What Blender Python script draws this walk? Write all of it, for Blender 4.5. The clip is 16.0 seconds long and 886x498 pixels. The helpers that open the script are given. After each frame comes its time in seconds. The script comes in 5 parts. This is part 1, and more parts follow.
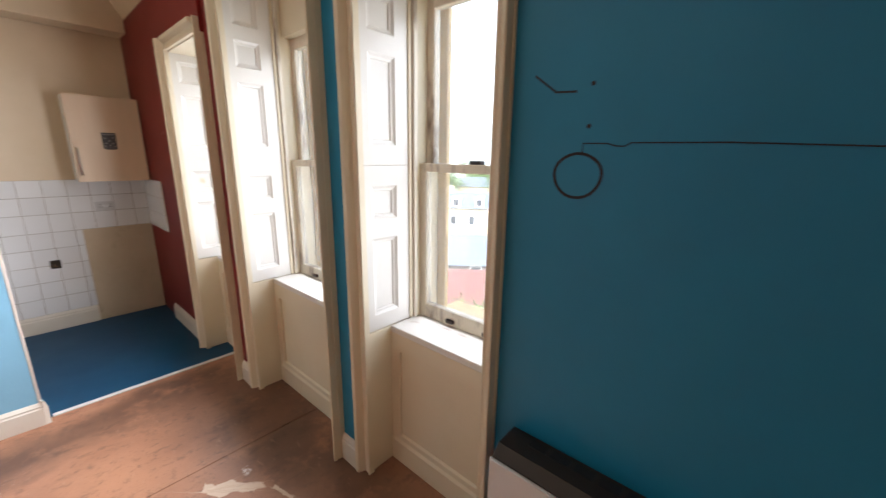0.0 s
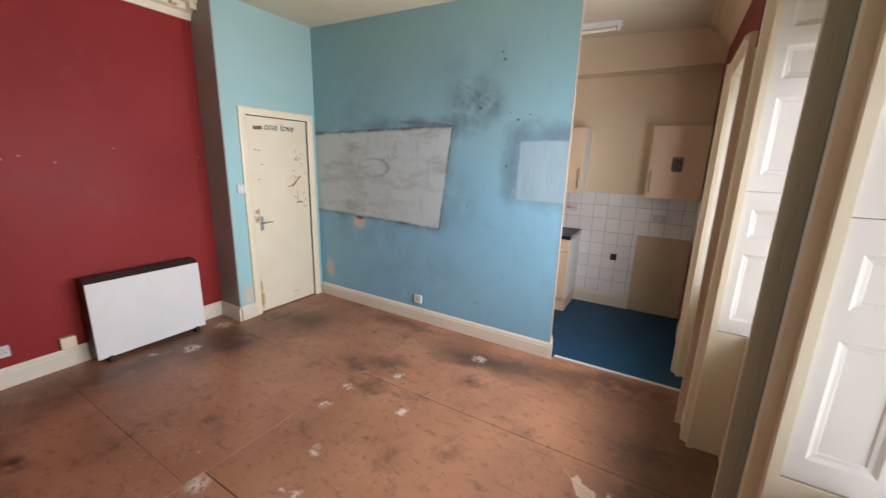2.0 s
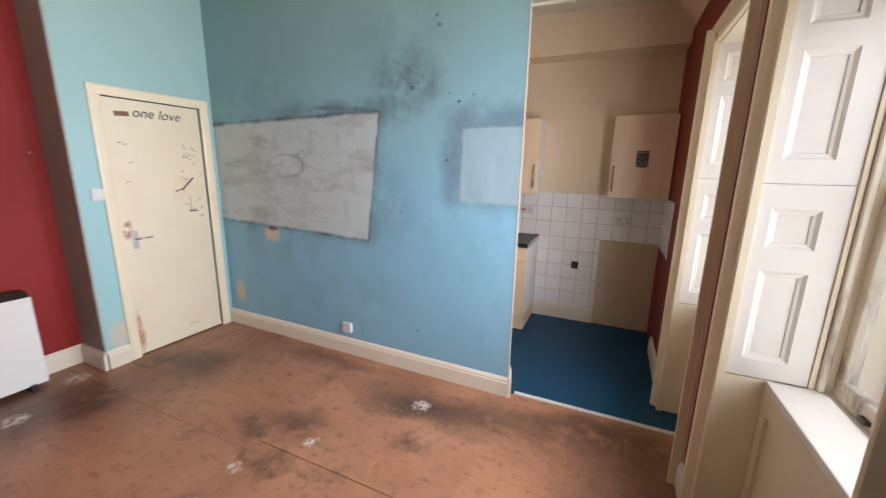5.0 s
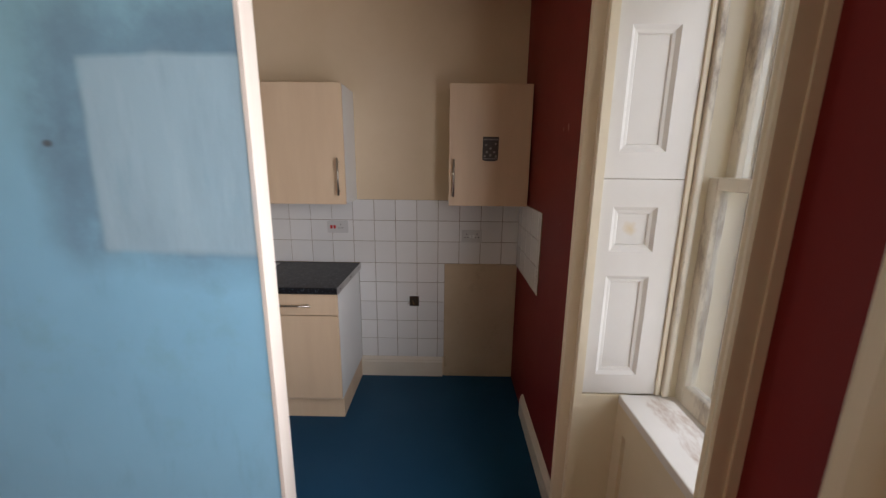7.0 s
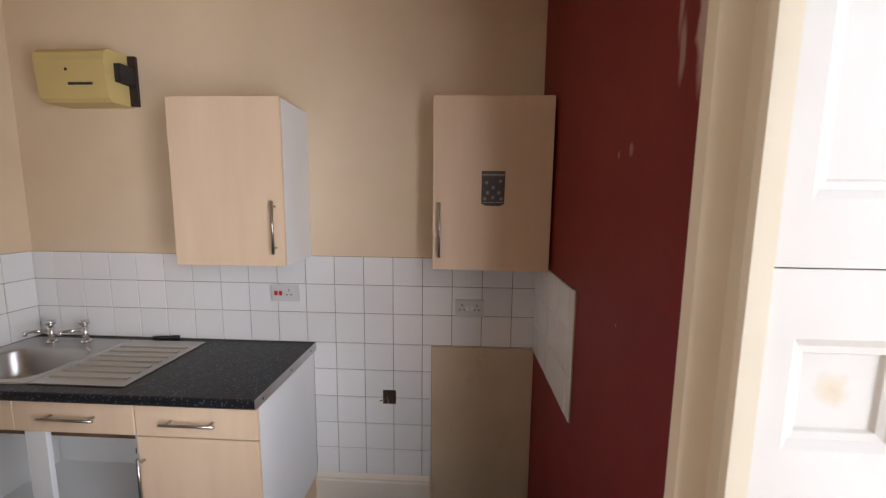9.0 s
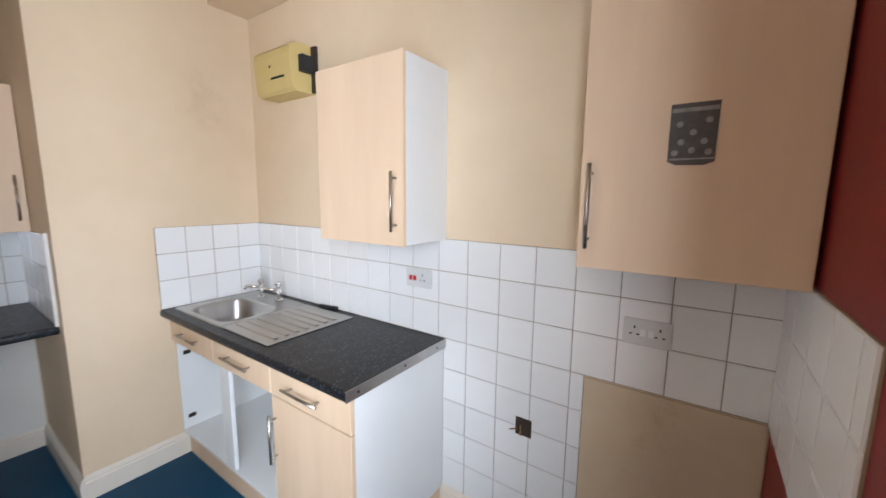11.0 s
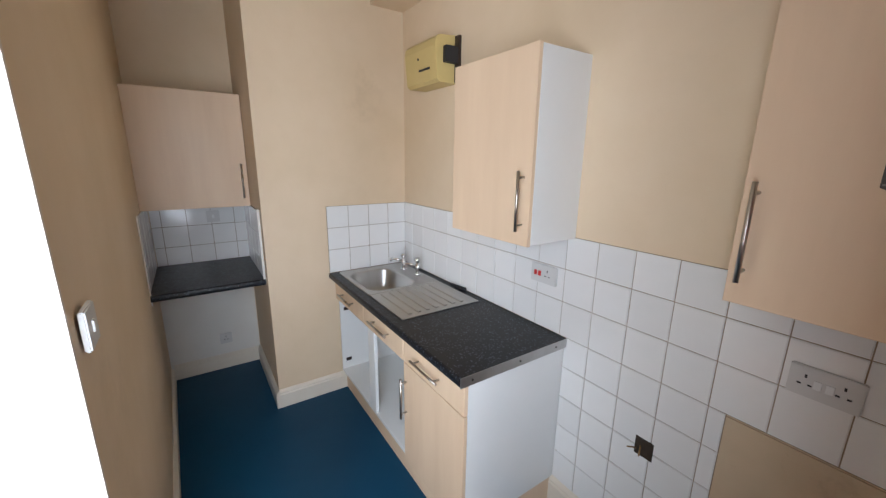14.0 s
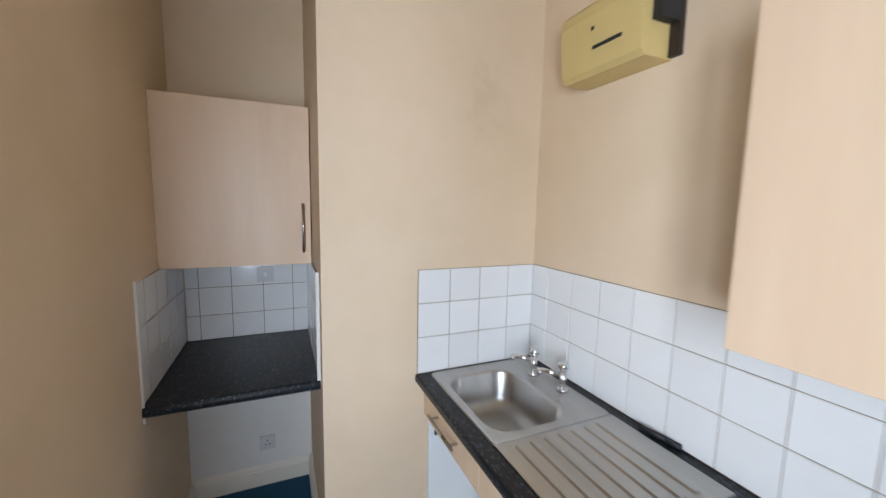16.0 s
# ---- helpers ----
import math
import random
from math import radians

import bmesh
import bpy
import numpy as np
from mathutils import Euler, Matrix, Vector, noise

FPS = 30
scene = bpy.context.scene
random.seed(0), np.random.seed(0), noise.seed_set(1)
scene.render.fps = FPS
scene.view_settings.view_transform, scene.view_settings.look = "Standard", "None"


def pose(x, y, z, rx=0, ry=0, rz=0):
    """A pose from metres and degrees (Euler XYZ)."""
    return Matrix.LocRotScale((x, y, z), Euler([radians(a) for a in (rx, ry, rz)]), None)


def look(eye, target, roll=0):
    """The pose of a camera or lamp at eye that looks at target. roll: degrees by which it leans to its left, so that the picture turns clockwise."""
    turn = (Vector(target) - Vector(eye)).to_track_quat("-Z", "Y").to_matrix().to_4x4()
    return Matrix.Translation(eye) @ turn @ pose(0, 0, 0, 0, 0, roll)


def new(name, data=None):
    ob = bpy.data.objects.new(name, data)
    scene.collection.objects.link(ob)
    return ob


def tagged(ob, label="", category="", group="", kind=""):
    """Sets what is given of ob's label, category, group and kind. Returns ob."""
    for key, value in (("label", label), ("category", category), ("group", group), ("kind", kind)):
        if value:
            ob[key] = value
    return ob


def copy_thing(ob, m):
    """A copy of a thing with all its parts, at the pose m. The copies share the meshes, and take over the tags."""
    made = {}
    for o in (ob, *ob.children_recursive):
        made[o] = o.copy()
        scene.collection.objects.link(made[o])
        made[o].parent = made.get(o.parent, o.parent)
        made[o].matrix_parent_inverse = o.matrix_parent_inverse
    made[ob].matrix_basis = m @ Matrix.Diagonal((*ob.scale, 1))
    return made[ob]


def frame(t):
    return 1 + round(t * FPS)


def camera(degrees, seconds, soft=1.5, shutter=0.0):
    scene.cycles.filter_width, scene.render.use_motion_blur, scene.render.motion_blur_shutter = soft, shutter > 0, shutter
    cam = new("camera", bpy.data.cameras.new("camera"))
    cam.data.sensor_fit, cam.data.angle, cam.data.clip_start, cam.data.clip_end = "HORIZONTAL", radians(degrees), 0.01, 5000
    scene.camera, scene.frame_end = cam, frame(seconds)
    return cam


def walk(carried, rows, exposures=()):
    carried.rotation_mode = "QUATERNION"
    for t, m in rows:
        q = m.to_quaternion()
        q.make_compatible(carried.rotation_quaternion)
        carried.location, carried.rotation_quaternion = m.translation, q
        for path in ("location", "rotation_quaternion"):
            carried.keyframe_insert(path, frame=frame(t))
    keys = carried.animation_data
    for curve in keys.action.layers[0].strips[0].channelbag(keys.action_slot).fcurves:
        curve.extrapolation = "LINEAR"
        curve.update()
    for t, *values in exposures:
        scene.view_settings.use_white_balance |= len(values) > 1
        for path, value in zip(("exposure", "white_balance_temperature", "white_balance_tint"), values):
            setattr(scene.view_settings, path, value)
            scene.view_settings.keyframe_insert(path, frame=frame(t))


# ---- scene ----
cam = camera(99.4, 16.0, 1.3, 0.3)
EXPOSURES = [(0, 4.65, 6100, 13), (0.5, 4.3, 6200, 13), (1.0, 4.13, 6400, 15), (4.7, 4.27, 6400, 15), (6.8, 3.7, 6300, 15), (8.0, 3.57, 6500, 16), (8.6, 3.98, 6300, 16), (10.8, 5.15, 5600, 9), (11.5, 5.1, 5600, 8), (12.5, 4.94, 5600, 8), (14.5, 4.71, 5700, 9), (16, 5.02, 5400, 7)]
PATH = [
    (0, (-0.89, -4.849, 1.619), (0.568, -3.565, 1.145), 0.8),
    (0.3, (-0.719, -4.763, 1.615), (0.443, -3.206, 1.140), 0.8),
    (0.5, (-0.615, -4.748, 1.632), (0.167, -2.97, 1.156), 1.2),
    (1, (-0.495, -4.833, 1.653), (-0.547, -2.892, 1.173), 1.2),
    (1.5, (-0.372, -4.905, 1.691), (-1.012, -3.072, 1.212), 1.3),
    (2, (-0.287, -4.851, 1.694), (-1.277, -3.175, 1.236), 1.6),
    (2.5, (-0.27, -4.883, 1.698), (-1.427, -3.311, 1.26), 1.7),
    (3, (-0.289, -4.888, 1.679), (-1.453, -3.317, 1.259), 1.6),
    (3.5, (-0.331, -4.881, 1.649), (-1.484, -3.301, 1.23), 1.6),
    (4, (-0.363, -4.749, 1.628), (-1.452, -3.125, 1.206), 1.3),
    (4.5, (-0.41, -4.477, 1.631), (-1.372, -2.776, 1.207), 1.3),
    (4.7, (-0.429, -4.351, 1.62), (-1.337, -2.62, 1.194), 1.2),
    (6.8, (-0.535, -2.813, 1.615), (-0.567, -0.86, 1.186), 0.9),
    (7, (-0.505, -2.683, 1.618), (-0.534, -0.731, 1.183), 0.6),
    (7.5, (-0.398, -2.420, 1.636), (-0.416, -0.466, 1.215), 0.7),
    (8, (-0.387, -2.243, 1.638), (-0.412, -0.283, 1.241), 0.8),
    (8.3, (-0.398, -2.116, 1.661), (-0.445, -0.149, 1.303), 0.6),
    (8.5, (-0.408, -2.053, 1.668), (-0.459, -0.077, 1.362), 0.7),
    (8.7, (-0.403, -1.994, 1.666), (-0.457, -0.013, 1.399), 0.7),
    (10.8, (-0.224, -1.412, 1.569), (-1.246, 0.293, 1.351), 0.7),
    (11, (-0.218, -1.393, 1.565), (-1.342, 0.237, 1.287), 0.6),
    (11.5, (-0.211, -1.389, 1.568), (-1.558, 0.024, 1.133), 0.7),
    (12, (-0.21, -1.388, 1.586), (-1.695, -0.139, 1.104), 0.7),
    (12.5, (-0.204, -1.38, 1.603), (-1.758, -0.216, 1.122), 0.6),
    (13, (-0.191, -1.359, 1.624), (-1.775, -0.237, 1.143), 0.7),
    (13.5, (-0.17, -1.352, 1.663), (-1.768, -0.248, 1.184), 0.7),
    (14, (-0.17, -1.35, 1.697), (-1.784, -0.265, 1.23), 0.7),
    (14.5, (-0.228, -1.313, 1.698), (-1.91, -0.301, 1.314), 0.8),
    (15, (-0.452, -1.269, 1.69), (-2.179, -0.308, 1.385), 0.8),
    (15.5, (-0.786, -1.226, 1.658), (-2.536, -0.296, 1.386), 0.8),
    (16, (-1.198, -1.133, 1.652), (-3.023, -0.348, 1.422), 1.1),
]
walk(cam, [(t, look(e, g, r)) for t, e, g, r in PATH],
     exposures=EXPOSURES)

# ---- light ----
world = bpy.data.worlds.new("world")
scene.world = world
world.use_nodes = True
wn = world.node_tree
wn.nodes.clear()
w_out = wn.nodes.new("ShaderNodeOutputWorld")
w_bg = wn.nodes.new("ShaderNodeBackground")
w_sky = wn.nodes.new("ShaderNodeTexSky")
w_sky.sky_type = "NISHITA"
w_sky.sun_disc = False
w_sky.sun_elevation = radians(52)
w_sky.sun_rotation = radians(248)
w_sky.air_density, w_sky.dust_density, w_sky.ozone_density = 1.0, 4.0, 1.0
w_bg.inputs["Strength"].default_value = 0.05
w_grey = wn.nodes.new("ShaderNodeHueSaturation")
w_grey.inputs["Saturation"].default_value = 0.3  # thin cloud
wn.links.new(w_sky.outputs["Color"], w_grey.inputs["Color"])
wn.links.new(w_grey.outputs["Color"], w_bg.inputs["Color"])
wn.links.new(w_bg.outputs["Background"], w_out.inputs["Surface"])
sun = new("sun", bpy.data.lights.new("sun", "SUN"))
sun.data.energy, sun.data.angle, sun.data.color = 0.12, radians(25), (1.0, 0.96, 0.9)
sun.matrix_world = look((-5, -2, 6.9), (0, 0, 0))


# sky light in the openings of the three windows
for x_out, x_in, y_mid, width, low, high, spread in ((0.322, -0.04, -1.742, 0.58, 0.27, 1.4, 166), (0.377, 0.015, -2.79, 0.86, 0.40, 1.85, 152),
                                                           (0.442, 0.08, -3.832, 0.62, 0.24, 1.25, 152)):
    for x, watts, sp in ((x_out, low, 150), (x_in, high, spread)):
        lamp = new("window_sky", bpy.data.lights.new("window_sky", "AREA"))
        lamp.data.shape, lamp.data.size, lamp.data.size_y = "RECTANGLE", width, 1.4
        lamp.data.energy, lamp.data.color, lamp.data.spread = watts, (0.97, 0.98, 1.0), radians(sp)
        lamp.matrix_world = look((x, y_mid, 1.48), (x - 1.0, y_mid, 1.48))

# ---- materials ----


def mat(name, c1, c2=None, scale=2.0, rough=0.5, bump=0.05, fine=80.0, metal=0.0, stain=None, stain_at=0.6, stain_scale=1.2, spec=0.5,
        stretch=(1, 1, 1), vary=0.0):
    """Painted or natural surface: two tones blended by slow noise, fine grain in relief and gloss, and stains."""
    m = bpy.data.materials.new(name)
    m.use_nodes = True
    nt = m.node_tree
    b = nt.nodes["Principled BSDF"]
    tc = nt.nodes.new("ShaderNodeTexCoord")
    mp = nt.nodes.new("ShaderNodeMapping")
    mp.inputs["Scale"].default_value = stretch
    nt.links.new(tc.outputs["Object"], mp.inputs["Vector"])
    co = mp.outputs["Vector"]
    n1 = nt.nodes.new("ShaderNodeTexNoise")
    n1.inputs["Scale"].default_value, n1.inputs["Detail"].default_value, n1.inputs["Roughness"].default_value = scale, 6, 0.6
    nt.links.new(co, n1.inputs["Vector"])
    mix = nt.nodes.new("ShaderNodeMix")
    mix.data_type = "RGBA"
    mix.inputs["A"].default_value = (*c1, 1)
    mix.inputs["B"].default_value = (*(c2 or [0.88 * v for v in c1]), 1)
    r1 = nt.nodes.new("ShaderNodeMapRange")
    r1.inputs["From Min"].default_value, r1.inputs["From Max"].default_value = 0.35, 0.68
    nt.links.new(n1.outputs["Fac"], r1.inputs["Value"])
    nt.links.new(r1.outputs["Result"], mix.inputs["Factor"])
    col = mix.outputs["Result"]
    n2 = nt.nodes.new("ShaderNodeTexNoise")
    n2.inputs["Scale"].default_value, n2.inputs["Detail"].default_value = fine, 4
    nt.links.new(co, n2.inputs["Vector"])
    if stain:
        n3 = nt.nodes.new("ShaderNodeTexNoise")
        n3.inputs["Scale"].default_value, n3.inputs["Detail"].default_value, n3.inputs["Roughness"].default_value = stain_scale, 9, 0.68
        nt.links.new(co, n3.inputs["Vector"])
        r3 = nt.nodes.new("ShaderNodeMapRange")
        r3.inputs["From Min"].default_value, r3.inputs["From Max"].default_value = stain_at, stain_at + 0.16
        nt.links.new(n3.outputs["Fac"], r3.inputs["Value"])
        m3 = nt.nodes.new("ShaderNodeMix")
        m3.data_type = "RGBA"
        m3.inputs["B"].default_value = (*stain, 1)
        nt.links.new(r3.outputs["Result"], m3.inputs["Factor"])
        nt.links.new(col, m3.inputs["A"])
        col = m3.outputs["Result"]
    if vary:
        oi = nt.nodes.new("ShaderNodeObjectInfo")
        hv = nt.nodes.new("ShaderNodeHueSaturation")
        rv = nt.nodes.new("ShaderNodeMapRange")
        rv.inputs["To Min"].default_value, rv.inputs["To Max"].default_value = 1 - vary, 1 + vary
        nt.links.new(oi.outputs["Random"], rv.inputs["Value"])
        nt.links.new(rv.outputs["Result"], hv.inputs["Value"])
        nt.links.new(col, hv.inputs["Color"])
        col = hv.outputs["Color"]
    nt.links.new(col, b.inputs["Base Color"])
    rr = nt.nodes.new("ShaderNodeMapRange")
    rr.inputs["To Min"].default_value, rr.inputs["To Max"].default_value = max(0.02, rough - 0.12), min(1, rough + 0.12)
    nt.links.new(n1.outputs["Fac"], rr.inputs["Value"])
    nt.links.new(rr.outputs["Result"], b.inputs["Roughness"])
    b.inputs["Metallic"].default_value = metal
    b.inputs["Specular IOR Level"].default_value = spec
    if bump:
        bp = nt.nodes.new("ShaderNodeBump")
        bp.inputs["Strength"].default_value, bp.inputs["Distance"].default_value = bump, 0.004
        nt.links.new(n2.outputs["Fac"], bp.inputs["Height"])
        nt.links.new(bp.outputs["Normal"], b.inputs["Normal"])
    return m


def colour_of(m):
    return m.node_tree.nodes["Principled BSDF"].inputs["Base Color"].links[0].from_socket


def maths(nt, op, a, b=None, c=None):
    n = nt.nodes.new("ShaderNodeMath")
    n.operation = op
    for k, v in enumerate((a, b, c)):
        if v is None:
            continue
        if isinstance(v, (int, float)):
            n.inputs[k].default_value = v
        else:
            nt.links.new(v, n.inputs[k])
    return n.outputs[0]


def plane_coords(m, u="X", v="Z", wobble=0.02, scale=3.0):
    """Two wall coordinates in metres, roughened by noise."""
    nt = m.node_tree
    tc = nt.nodes.new("ShaderNodeTexCoord")
    sp = nt.nodes.new("ShaderNodeSeparateXYZ")
    nt.links.new(tc.outputs["Object"], sp.inputs[0])
    n = nt.nodes.new("ShaderNodeTexNoise")
    n.inputs["Scale"].default_value, n.inputs["Detail"].default_value = scale, 8
    nt.links.new(tc.outputs["Object"], n.inputs["Vector"])
    s2 = nt.nodes.new("ShaderNodeSeparateColor")
    nt.links.new(n.outputs["Color"], s2.inputs[0])
    return (maths(nt, "MULTIPLY_ADD", s2.outputs[0], 2 * wobble, maths(nt, "SUBTRACT", sp.outputs[u], wobble)),
            maths(nt, "MULTIPLY_ADD", s2.outputs[1], 2 * wobble, maths(nt, "SUBTRACT", sp.outputs[v], wobble)))


def poly_mask(m, uv, pts, soft):
    """1 inside a convex outline (counter-clockwise), 0 outside, with soft edges."""
    nt, acc = m.node_tree, None
    for (x0, y0), (x1, y1) in zip(pts, pts[1:] + pts[:1]):
        d = math.hypot(x1 - x0, y1 - y0)
        nx, ny = -(y1 - y0) / d, (x1 - x0) / d
        s = maths(nt, "MULTIPLY_ADD", uv[0], nx, maths(nt, "MULTIPLY_ADD", uv[1], ny, -(nx * x0 + ny * y0)))
        r = nt.nodes.new("ShaderNodeMapRange")
        r.inputs["From Min"].default_value, r.inputs["From Max"].default_value = -soft, soft
        nt.links.new(s, r.inputs["Value"])
        acc = r.outputs[0] if acc is None else maths(nt, "MULTIPLY", acc, r.outputs[0])
    return acc


def spot_mask(m, uv, x, y, rx, ry, soft=0.5):
    """1 in the middle of an oval, falling to 0 at its rim."""
    nt = m.node_tree
    a = maths(nt, "MULTIPLY", maths(nt, "SUBTRACT", uv[0], x), 1 / rx)
    b = maths(nt, "MULTIPLY", maths(nt, "SUBTRACT", uv[1], y), 1 / ry)
    d = maths(nt, "SQRT", maths(nt, "ADD", maths(nt, "MULTIPLY", a, a), maths(nt, "MULTIPLY", b, b)))
    r = nt.nodes.new("ShaderNodeMapRange")
    r.inputs["From Min"].default_value, r.inputs["From Max"].default_value = 1.0, 1.0 - soft
    nt.links.new(d, r.inputs["Value"])
    return r.outputs[0]


def grain(m, scale, lo, hi, stretch=(1, 1, 1)):
    nt = m.node_tree
    tc = nt.nodes.new("ShaderNodeTexCoord")
    mp = nt.nodes.new("ShaderNodeMapping")
    mp.inputs["Scale"].default_value = stretch
    nt.links.new(tc.outputs["Object"], mp.inputs["Vector"])
    n = nt.nodes.new("ShaderNodeTexNoise")
    n.inputs["Scale"].default_value, n.inputs["Detail"].default_value, n.inputs["Roughness"].default_value = scale, 8, 0.65
    nt.links.new(mp.outputs[0], n.inputs["Vector"])
    r = nt.nodes.new("ShaderNodeMapRange")
    r.inputs["From Min"].default_value, r.inputs["From Max"].default_value = lo, hi
    nt.links.new(n.outputs["Fac"], r.inputs["Value"])
    return r.outputs[0]


def lay(m, mask, colour, strength=1.0):
    """Lays a colour over a material's base colour where the mask says."""
    nt = m.node_tree
    b = nt.nodes["Principled BSDF"]
    mx = nt.nodes.new("ShaderNodeMix")
    mx.data_type = "RGBA"
    nt.links.new(colour_of(m), mx.inputs["A"])
    mx.inputs["B"].default_value = (*colour, 1)
    nt.links.new(maths(nt, "MULTIPLY", mask, strength), mx.inputs["Factor"])
    nt.links.new(mx.outputs["Result"], b.inputs["Base Color"])


M_CREAM = mat("cream_wall", (0.74, 0.595, 0.42), (0.67, 0.525, 0.345), 1.3, 0.6, 0.12, 60, stain=(0.58, 0.45, 0.29), stain_at=0.62)
M_CEIL = mat("ceiling_paint", (0.66, 0.60, 0.46), (0.58, 0.50, 0.36), 0.9, 0.8, 0.1, 50, stain=(0.36, 0.28, 0.18), stain_at=0.64)
M_RED = mat("red_wall", (0.28, 0.020, 0.018), (0.225, 0.015, 0.014), 1.0, 0.6, 0.12, 45, spec=0.3, stain=(0.26, 0.05, 0.05), stain_at=0.6)
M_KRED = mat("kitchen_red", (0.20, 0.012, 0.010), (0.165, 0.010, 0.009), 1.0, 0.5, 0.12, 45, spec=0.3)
M_DBLUE = mat("dark_blue_wall", (0.014, 0.235, 0.42), (0.010, 0.20, 0.36), 1.2, 0.42, 0.14, 45, stain=(0.018, 0.25, 0.44), stain_at=0.6)
M_LBLUE = mat("pale_blue_wall", (0.235, 0.47, 0.62), (0.205, 0.42, 0.56), 1.3, 0.55, 0.12, 50, stain=(0.19, 0.37, 0.43), stain_at=0.6)
M_DOORWALL = mat("pale_teal_wall", (0.32, 0.55, 0.58), (0.28, 0.50, 0.52), 1.3, 0.55, 0.12, 50)
M_GREY = mat("grey_pier", (0.30, 0.29, 0.26), (0.26, 0.25, 0.22), 1.4, 0.6, 0.12, 50)
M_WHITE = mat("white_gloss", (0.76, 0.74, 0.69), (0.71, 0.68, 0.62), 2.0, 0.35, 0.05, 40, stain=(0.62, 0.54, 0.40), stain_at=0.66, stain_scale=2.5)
M_CREAMGLOSS = mat("cream_gloss", (0.79, 0.71, 0.54), (0.74, 0.65, 0.47), 2.0, 0.33, 0.05, 40, stain=(0.58, 0.46, 0.28), stain_at=0.64, stain_scale=3.0)
M_SKIRT = mat("skirting_gloss", (0.74, 0.68, 0.58), (0.68, 0.61, 0.50), 2.5, 0.35, 0.05, 40, stain=(0.5, 0.40, 0.27), stain_at=0.66, stain_scale=4)
M_SILL = mat("worn_sill", (0.82, 0.80, 0.76), (0.75, 0.72, 0.66), 4, 0.45, 0.15, 60, stain=(0.40, 0.27, 0.18), stain_at=0.57, stain_scale=7, stretch=(1, 0.4, 1))
M_SASH = mat("worn_sash", (0.74, 0.68, 0.56), (0.68, 0.61, 0.48), 3, 0.45, 0.15, 60, stain=(0.22, 0.16, 0.12), stain_at=0.52, stain_scale=9, stretch=(1, 1, 0.3))
M_STONE = mat("bath_stone", (0.58, 0.43, 0.22), (0.50, 0.36, 0.17), 3, 0.85, 0.3, 40)
M_FLOOR = mat("hardboard", (0.40, 0.192, 0.108), (0.285, 0.128, 0.070), 1.6, 0.42, 0.10, 120, stain=(0.085, 0.045, 0.03), stain_at=0.56, stain_scale=2.3, vary=0.06)
M_KFLOOR = mat("blue_vinyl", (0.004, 0.055, 0.118), (0.003, 0.044, 0.098), 1.5, 0.5, 0.06, 150, spec=0.3)
M_STRIP = mat("threshold_strip", (0.62, 0.62, 0.60), (0.5, 0.5, 0.48), 6, 0.4, 0.05)
M_TILE = mat("white_tile", (0.80, 0.79, 0.77), (0.76, 0.75, 0.73), 3, 0.16, 0.02, 12, vary=0.035)
M_GROUT = mat("grout", (0.32, 0.25, 0.17), (0.24, 0.18, 0.12), 6, 0.9, 0.2)
M_PLY = mat("bare_board", (0.60, 0.48, 0.33), (0.53, 0.41, 0.27), 2.2, 0.7, 0.15, 70, stain=(0.42, 0.32, 0.20), stain_at=0.58, stain_scale=5)
M_BEECH = mat("beech_front", (0.74, 0.56, 0.38), (0.69, 0.51, 0.34), 3.5, 0.42, 0.03, 60, stretch=(3, 3, 0.35), vary=0.02)
M_MELA = mat("white_melamine", (0.80, 0.80, 0.78), (0.76, 0.76, 0.74), 2, 0.35, 0.02, 40)
M_CHIP = mat("raw_chipboard", (0.22, 0.12, 0.06), (0.15, 0.08, 0.04), 20, 0.8, 0.2)
M_TOP = mat("dark_worktop", (0.008, 0.009, 0.011), (0.012, 0.013, 0.016), 30, 0.36, 0.03, 120, spec=0.28)
M_STEEL = mat("brushed_steel", (0.50, 0.49, 0.47), (0.43, 0.42, 0.40), 3, 0.34, 0.03, 90, metal=1.0, stretch=(0.3, 4, 1))
M_CHROME = mat("chrome", (0.80, 0.80, 0.80), (0.74, 0.74, 0.74), 4, 0.13, 0.0, metal=1.0)
M_HANDLE = mat("nickel_handle", (0.50, 0.46, 0.41), (0.44, 0.40, 0.36), 6, 0.3, 0.0, metal=1.0)
M_ALU = mat("aluminium_strip", (0.55, 0.54, 0.53), (0.48, 0.47, 0.46), 8, 0.35, 0.05, metal=1.0)
M_PLASTIC = mat("white_plastic", (0.76, 0.76, 0.75), (0.72, 0.72, 0.70), 3, 0.35, 0.0)
M_PLATE = mat("plate_plastic", (0.64, 0.63, 0.61), (0.58, 0.57, 0.55), 3, 0.3, 0.0)
M_END = mat("patchy_end_paint", (0.66, 0.58, 0.50), (0.60, 0.52, 0.44), 3, 0.45, 0.08, 40, stain=(0.55, 0.53, 0.50), stain_at=0.54, stain_scale=5, stretch=(1, 2.5, 0.35))
M_YELLOW = mat("aged_plastic", (0.62, 0.48, 0.19), (0.56, 0.42, 0.16), 3, 0.45, 0.04)
M_BLACK = mat("black_mark", (0.012, 0.012, 0.014), (0.02, 0.02, 0.022), 6, 0.6, 0.0)
M_BROWN = mat("brown_steel", (0.030, 0.018, 0.014), (0.022, 0.013, 0.010), 4, 0.4, 0.03)
M_REDP = mat("red_rocker", (0.55, 0.02, 0.02), (0.5, 0.02, 0.02), 4, 0.35, 0.0)
M_DARK = mat("dark_recess", (0.05, 0.032, 0.020), (0.03, 0.02, 0.012), 12, 0.9, 0.2)
